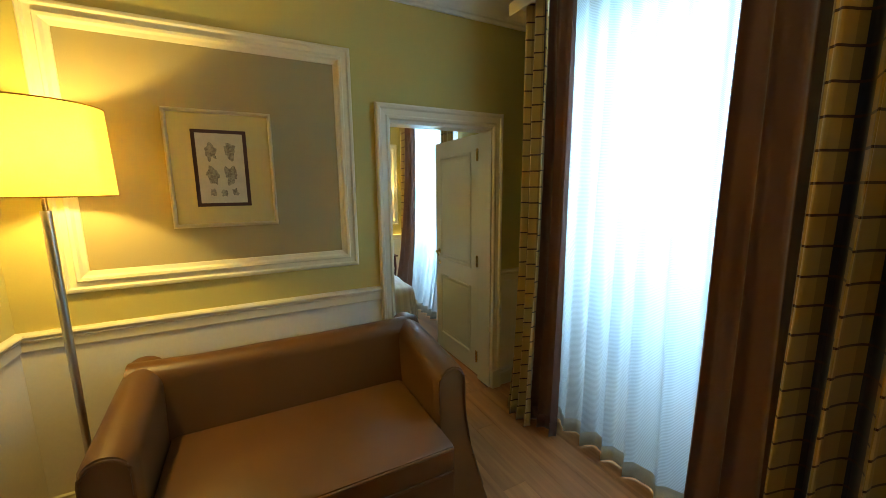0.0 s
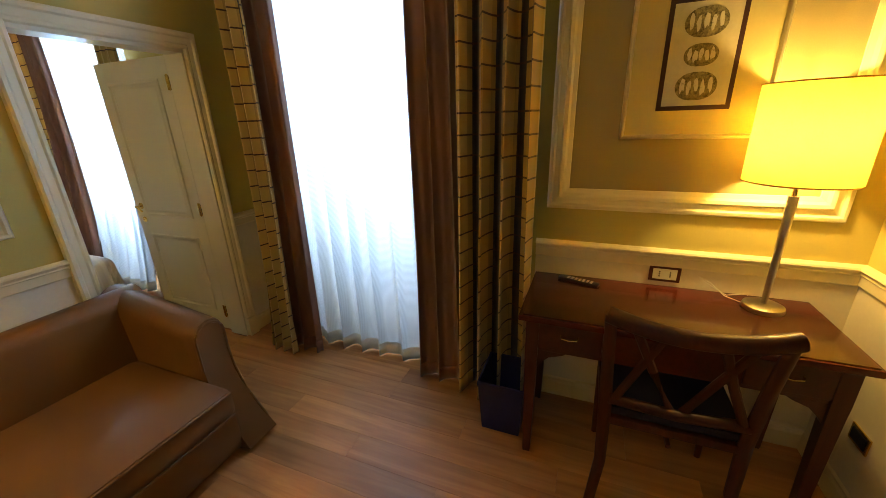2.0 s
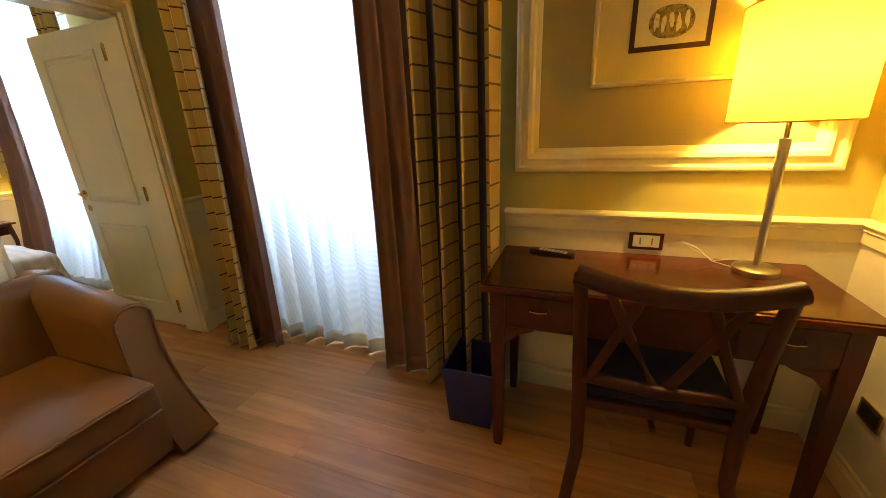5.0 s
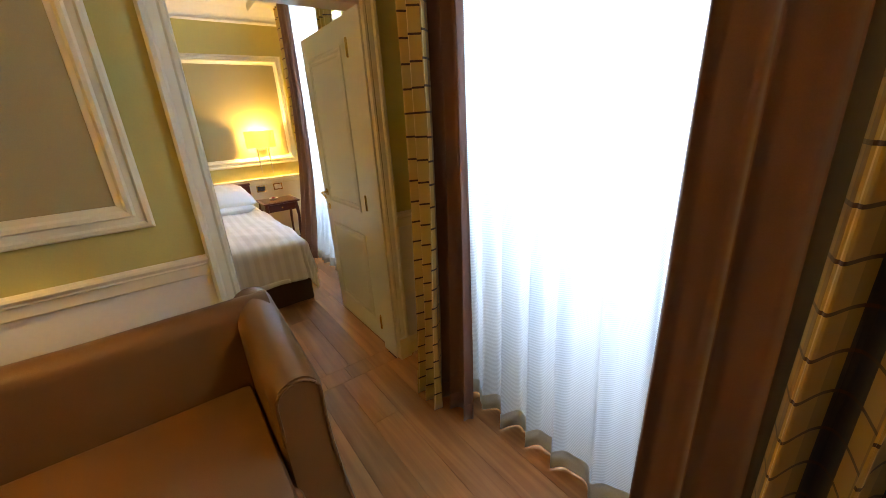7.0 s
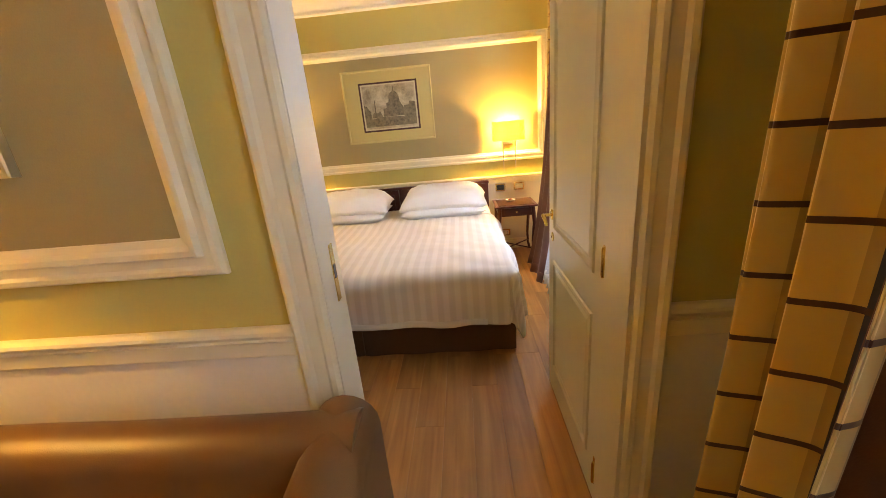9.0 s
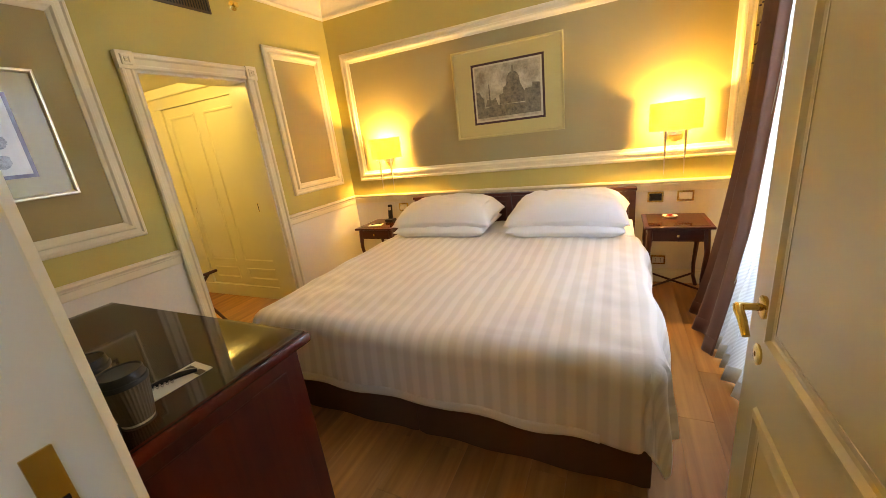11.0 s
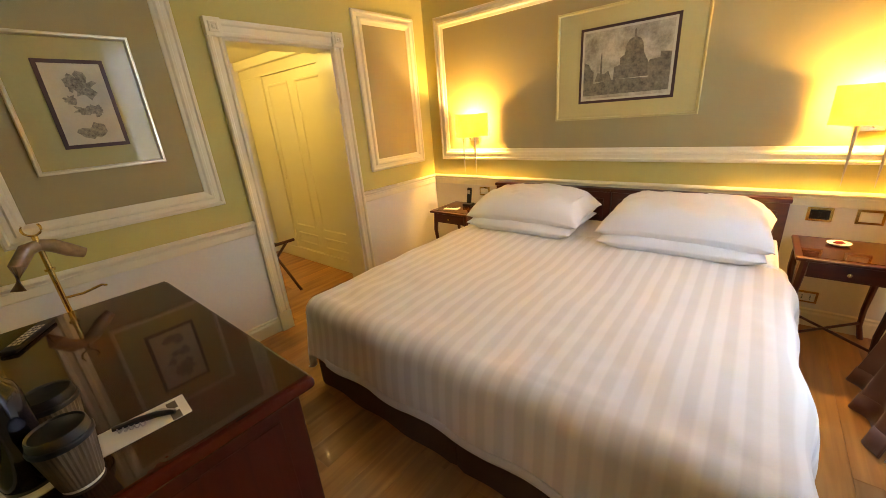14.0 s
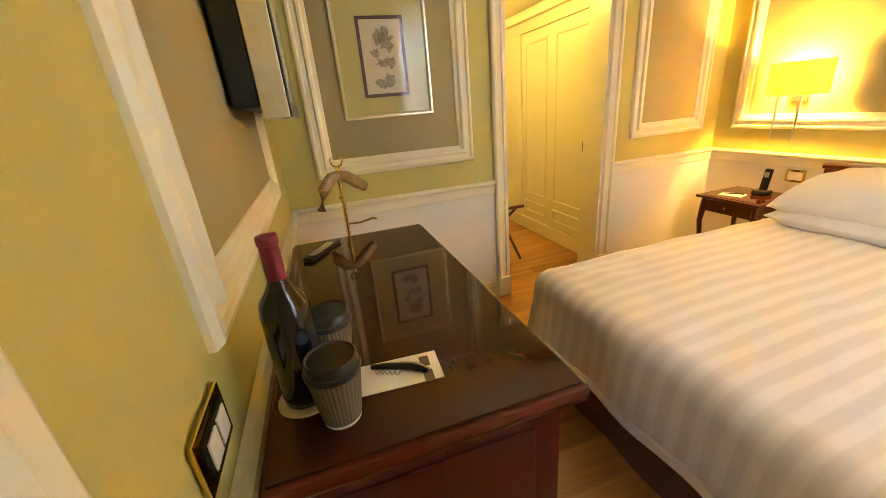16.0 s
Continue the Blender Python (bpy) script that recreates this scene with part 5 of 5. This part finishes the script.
def cup(at):
    c = thing("paper_cup", at, "ribbed grey-brown paper cup with a black plastic lid", "cup", "paper cups on the dresser")
    n, bm, k_ = 72, bmesh.new(), 1.07
    rows = []
    for z, r in ((0.0, 0.027), (0.004, 0.0275), (0.006, 0.0285), (0.085, 0.0385), (0.088, 0.0375)):
        rows.append([bm.verts.new((at[0] + (r + (0.0009 if k % 2 and 0.005 < z < 0.087 else 0)) * math.cos(2 * math.pi * k / n), at[1] + (r + (0.0009 if k % 2 and 0.005 < z < 0.087 else 0)) * math.sin(2 * math.pi * k / n), at[2] + z)) for k in range(n)])
    for a, b in zip(rows, rows[1:]):
        for k in range(n):
            bm.faces.new((a[k], a[(k + 1) % n], b[(k + 1) % n], b[k]))
    bm.faces.new(rows[0][::-1])
    bm.transform(Matrix.Translation(at) @ Matrix.Scale(k_, 4) @ Matrix.Translation(-Vector(at)))
    part("cup_wall", bm, KRAFT, c)
    part("base_rim", lathe([(r * k_, z * k_) for r, z in ((0.0262, 0.0), (0.0278, 0.0), (0.0287, 0.005), (0.0275, 0.005))], 32, at), PAPER, c, "white paper base rim")
    part("lid", lathe([(r * k_, z * k_) for r, z in ((0.0385, 0.086), (0.041, 0.086), (0.0415, 0.092), (0.0405, 0.095), (0.0385, 0.096), (0.037, 0.109), (0.0355, 0.111), (0.033, 0.108), (0, 0.106))], 40, at), BLACK, c, "black plastic lid", True)


cup((-1.795, 0.305, TOP))
cup((-1.945, 0.305, TOP))

card = thing("card", (-1.862, 0.39, TOP), "white printed card lying on the glass top", "card", rz=-4)
bm = box(bmesh.new(), -0.041, 0.041, -0.11, 0.10, 0, 0.0015, 0.0)
bm.transform(card.matrix_world)
part("sheet", bm, PAPER, card)
for yy, xx in ((0.065, -0.03), (0.065, 0.012)):
    bm = box(bmesh.new(), xx, xx + 0.03, yy, yy + 0.018, 0.0016, 0.0019)
    bm.transform(card.matrix_world)
    part("print_block", bm, KRAFT, card)


def corkscrew(at, rz):
    c = thing("corkscrew", at, "black waiter's corkscrew lying on the card", "corkscrew", rz=rz)
    m = c.matrix_world

    def p(name, bm, mat):
        bm.transform(m)
        part(name, bm, mat, c, smooth=True)
    p("handle", rod([(-0.055, -0.002, 0.006), (-0.02, 0.002, 0.007), (0.02, 0.004, 0.007), (0.055, -0.003, 0.006)], [0.005, 0.007, 0.007, 0.005], 10), BLACK)
    p("worm", rod([(-0.045 + 0.05 * k / 40, -0.014 + 0.004 * math.cos(k * 0.8), 0.006 + 0.004 * math.sin(k * 0.8)) for k in range(41)], 0.0013, 6), STEEL)
    p("lever", rod([(0.055, -0.003, 0.009), (0.03, 0.012, 0.009), (0.0, 0.012, 0.008)], 0.003, 8), STEEL)


corkscrew((-1.865, 0.415, TOP + 0.0015), 62)
remote((-2.635, 0.298, TOP), 149)


def valet():
    """Brass valet stand with a wooden hanger, on the floor between dresser and wall."""
    x, y = -3.0, 0.415
    v = thing("valet_stand", (x, y, 0), "brass valet stand with a wooden coat hanger behind the dresser", "valet stand")
    part("pole", rod([(x, y, 0.03), (x, y, 1.16)], 0.009, 12), BRASS, v, smooth=True)
    part("base", lathe([(0, 0), (0.13, 0), (0.132, 0.01), (0.12, 0.018), (0.02, 0.03), (0, 0.03)], 32, (x, y, 0)), BRASS, v, smooth=True)
    part("ring", rod([(x, y + 0.026 * math.sin(a * math.pi / 10), 1.188 - 0.026 * math.cos(a * math.pi / 10)) for a in range(-7, 8)], 0.004, 8), BRASS, v, smooth=True)
    for path in ([(x, y, 1.125), (x + 0.012, y - 0.035, 1.118), (x + 0.03, y - 0.075, 1.07), (x + 0.045, y - 0.10, 0.985)], [(x, y, 1.125), (x - 0.01, y + 0.035, 1.112), (x - 0.025, y + 0.075, 1.078), (x - 0.035, y + 0.115, 1.05)]):
        part("hanger_arm", rod(path, [0.017, 0.02, 0.02, 0.016], 12, 1.3), BEECH, v, "curved beech hanger shoulder", True)
    part("trouser_bar", rod([(x, y, 0.90), (x + 0.01, y + 0.06, 0.90), (x + 0.02, y + 0.12, 0.915), (x + 0.025, y + 0.135, 0.908)], 0.005, 8), BRASS, v, smooth=True)
    part("collar", lathe([(0, 1.02), (0.016, 1.02), (0.016, 1.03), (0, 1.03)], 16, (x, y, 0)), BRASS, v, smooth=True)


valet()


def television():
    x0, x1, y0, y1, z0, z1 = -3.10, -2.46, 0.15, 0.30, 1.375, 1.79
    t = thing("television", ((x0 + x1) / 2, (y0 + y1) / 2, z0), "flat television with a silver rim on a wall bracket", "television")
    slab("housing", (x0 + 0.01, x1 - 0.01, y0, y1 - 0.075, z0 + 0.03, z1 - 0.01), BLACK, t, "dark back housing", 0.012)
    slab("rim", (x0, x1, y1 - 0.076, y1 - 0.006, z0, z1), SILVER, t, "silver side rim", 0.004)
    slab("bezel", (x0, x1, y1 - 0.006, y1, z0, z1), BLACK, t, bevel=0.002)
    slab("screen", (x0 + 0.03, x1 - 0.03, y1, y1 + 0.001, z0 + 0.04, z1 - 0.03), SCREEN, t, bevel=0)
    slab("bracket", ((x0 + x1) / 2 - 0.06, (x0 + x1) / 2 + 0.06, BS + 0.004, y0, z0 + 0.14, z0 + 0.28), BLACK, t)
    for k in range(3):
        slab("port", (x1 - 0.10 - k * 0.07, x1 - 0.06 - k * 0.07, y1 - 0.03, y1 - 0.012, z0 - 0.0015, z0 + 0.001), BLACK, t, bevel=0)


television()


def wall_vent():
    v = thing("air_vent", ON["bed_west"](1.98, 2.45, 0), "brown slatted air vent high on the wall", "air vent")
    on_wall("backing", "bed_west", 1.69, 2.17, 2.45, 2.60, 0.001, 0.004, BLACK, v)
    for u0, u1, z0, z1 in ((1.68, 2.18, 2.44, 2.455), (1.68, 2.18, 2.595, 2.61), (1.68, 1.695, 2.455, 2.595), (2.165, 2.18, 2.455, 2.595)):
        on_wall("frame", "bed_west", u0, u1, z0, z1, 0.001, 0.012, KRAFT, v, bevel=0.002)
    for k in range(23):
        u = 1.705 + k * 0.02
        on_wall("slat", "bed_west", u, u + 0.007, 2.456, 2.594, 0.004, 0.010, KRAFT, v)


wall_vent()
spr = thing("sprinkler", ON["bed_west"](2.385, 2.54, 0), "small brass sprinkler head on the wall", "sprinkler")
bm = lathe([(0, 0), (0.032, 0), (0.034, 0.004), (0.02, 0.01), (0.011, 0.014), (0.011, 0.04), (0.02, 0.042), (0.02, 0.046), (0, 0.048)], 24)
bm.transform(Matrix.Translation(ON["bed_west"](2.385, 2.54, 0.0)) @ Matrix.Rotation(radians(90), 4, "Y"))
part("head", bm, BRASS, spr, smooth=True)

# ---- wardrobe passage ----


def wardrobe():
    yf, x0, x1 = 2.45, -5.42, BW - 0.205
    w = thing("wardrobe", ((x0 + x1) / 2, 2.6, 0), "cream built-in wardrobe with panelled sliding doors", "wardrobe")
    slab("body", (x0, x1, yf + 0.03, yf + 0.28, 0.0, 2.14), DOORP, w)
    slab("plinth", (x0, x1, yf - 0.012, yf + 0.03, 0.0, 0.13), DOORP, w, bevel=0.006)
    slab("header", (x0, x1, yf - 0.006, yf + 0.03, 1.965, 2.14), DOORP, w)
    slab("stile", (x0, -4.97, yf - 0.006, yf + 0.03, 0.13, 1.965), DOORP, w)
    run = [(-4.97, -4.44, 0.012, -4.895), (-4.44, -3.80, 0.0, -3.955)]
    for a, b, off, px in run:
        d = slab("door", (a + 0.003, b - 0.003, yf + off, yf + off + 0.02, 0.135, 1.96), DOORP, w, bevel=0.003)
        for z0, z1 in ((0.2, 0.33), (0.40, 1.88)):
            bm, rings = bmesh.new(), []
            for i, o in ((0, 0), (0.004, 0.007), (0.016, 0.009), (0.028, 0.001)):
                rings.append([bm.verts.new((x, yf + off - o, z)) for x, z in ((a + 0.07 + i, z0 + i), (b - 0.07 - i, z0 + i), (b - 0.07 - i, z1 - i), (a + 0.07 + i, z1 - i))])
            for p, q in zip(rings, rings[1:]):
                for k in range(4):
                    bm.faces.new((p[k], p[(k + 1) % 4], q[(k + 1) % 4], q[k]))
            part("panel_moulding", bm, DOORP, d)
        slab("pull", (px - 0.012, px + 0.012, yf + off - 0.003, yf + off + 0.001, 0.915, 1.005), BRASS, d, "recessed brass pull", 0.001)
        # Nothing is cut in: a flat black slab paints the recess's shade.
        slab("pull_recess_dark", (px - 0.007, px + 0.007, yf + off - 0.0045, yf + off - 0.002, 0.925, 0.995), BLACK, d, bevel=0)
    slab("cornice", (x0, x1, yf - 0.05, yf + 0.03, 2.06, 2.145), CEIL, w, bevel=0.015)


wardrobe()
spot = thing("ceiling_spot", (-4.19, 1.83, 2.15), "small round recessed ceiling spotlight", "ceiling light")
part("ring", lathe([(0.03, 0), (0.042, 0.0), (0.044, -0.006), (0.03, -0.004)], 24, (-4.19, 1.83, 2.148)), STEEL, spot, smooth=True)
LENS = bpy.data.materials.new("lit_spot_lens")
LENS.use_nodes = True
LENS.node_tree.nodes["Principled BSDF"].inputs["Emission Color"].default_value = (1.0, 0.82, 0.45, 1)
LENS.node_tree.nodes["Principled BSDF"].inputs["Emission Strength"].default_value = 6.0
part("lens", lathe([(0, 0), (0.03, 0), (0.03, -0.003), (0, -0.004)], 24, (-4.19, 1.83, 2.148)), LENS, spot, "lit lens", True)
rack = thing("luggage_rack", (-4.4, 1.6, 0), "dark wooden folding luggage rack in the passage", "luggage rack")
for y in (1.45, 1.90):
    part("leg", rod([(-4.75, y, 0.0), (-4.1, y, 0.50)], 0.013, 8), CHERRY_Z, rack)
    part("leg", rod([(-4.1, y + 0.0355, 0.0), (-4.75, y + 0.0355, 0.50)], 0.013, 8), CHERRY_Z, rack)
for x in (-4.75, -4.1):
    part("top_bar", rod([(x, 1.42, 0.5), (x, 1.97, 0.5)], 0.014, 8), CHERRY, rack)
for y in (1.50, 1.63, 1.76):
    slab("strap", (-4.75, -4.1, y, y + 0.05, 0.508, 0.512), BLACK, rack)

# ---- floor boards, last ----
rng = random.Random(5)
floor = tagged(new("floor"), "oak plank floor with warm brown boards", "floor", kind="structure")
boards = {}


def board(x0, w, y0, length):
    key = (round(w, 3), round(length, 2))
    if key not in boards:
        bm = bmesh.new()
        box(bm, 0.0003, w - 0.0003, 0.0003, length - 0.0003, -0.02, 0.0, 0)
        top = [e for e in bm.edges if all(v.co.z > -0.001 for v in e.verts)]
        bmesh.ops.bevel(bm, geom=top, offset=0.0007, segments=1, affect="EDGES")
        me = bpy.data.meshes.new("plank")
        bm.to_mesh(me)
        bm.free()
        me.materials.append(OAK)
        boards[key] = me
    ob = new("plank", boards[key])
    ob.parent = floor
    ob.location = (x0, y0, 0)


def lay(xa, xb, ya, yb_, w=0.15):
    n = round((xb - xa) / w)
    w = (xb - xa) / n
    for k in range(n):
        y = ya
        first = True
        while y < yb_ - 0.01:
            L = rng.choice((0.5, 0.8, 1.1)) if first else rng.choice((1.1, 1.3, 1.5))
            first = False
            if yb_ - y - L < 0.35:
                L = yb_ - y
            board(xa + k * w, w, y, L)
            y += L


lay(LW, LEW, LS, 0.0)
lay(DX0 + 0.02, DX1 - 0.02, 0.0, BS)
lay(BW, BE, BS, BN)
lay(-5.45, BW, 1.1, 2.48)
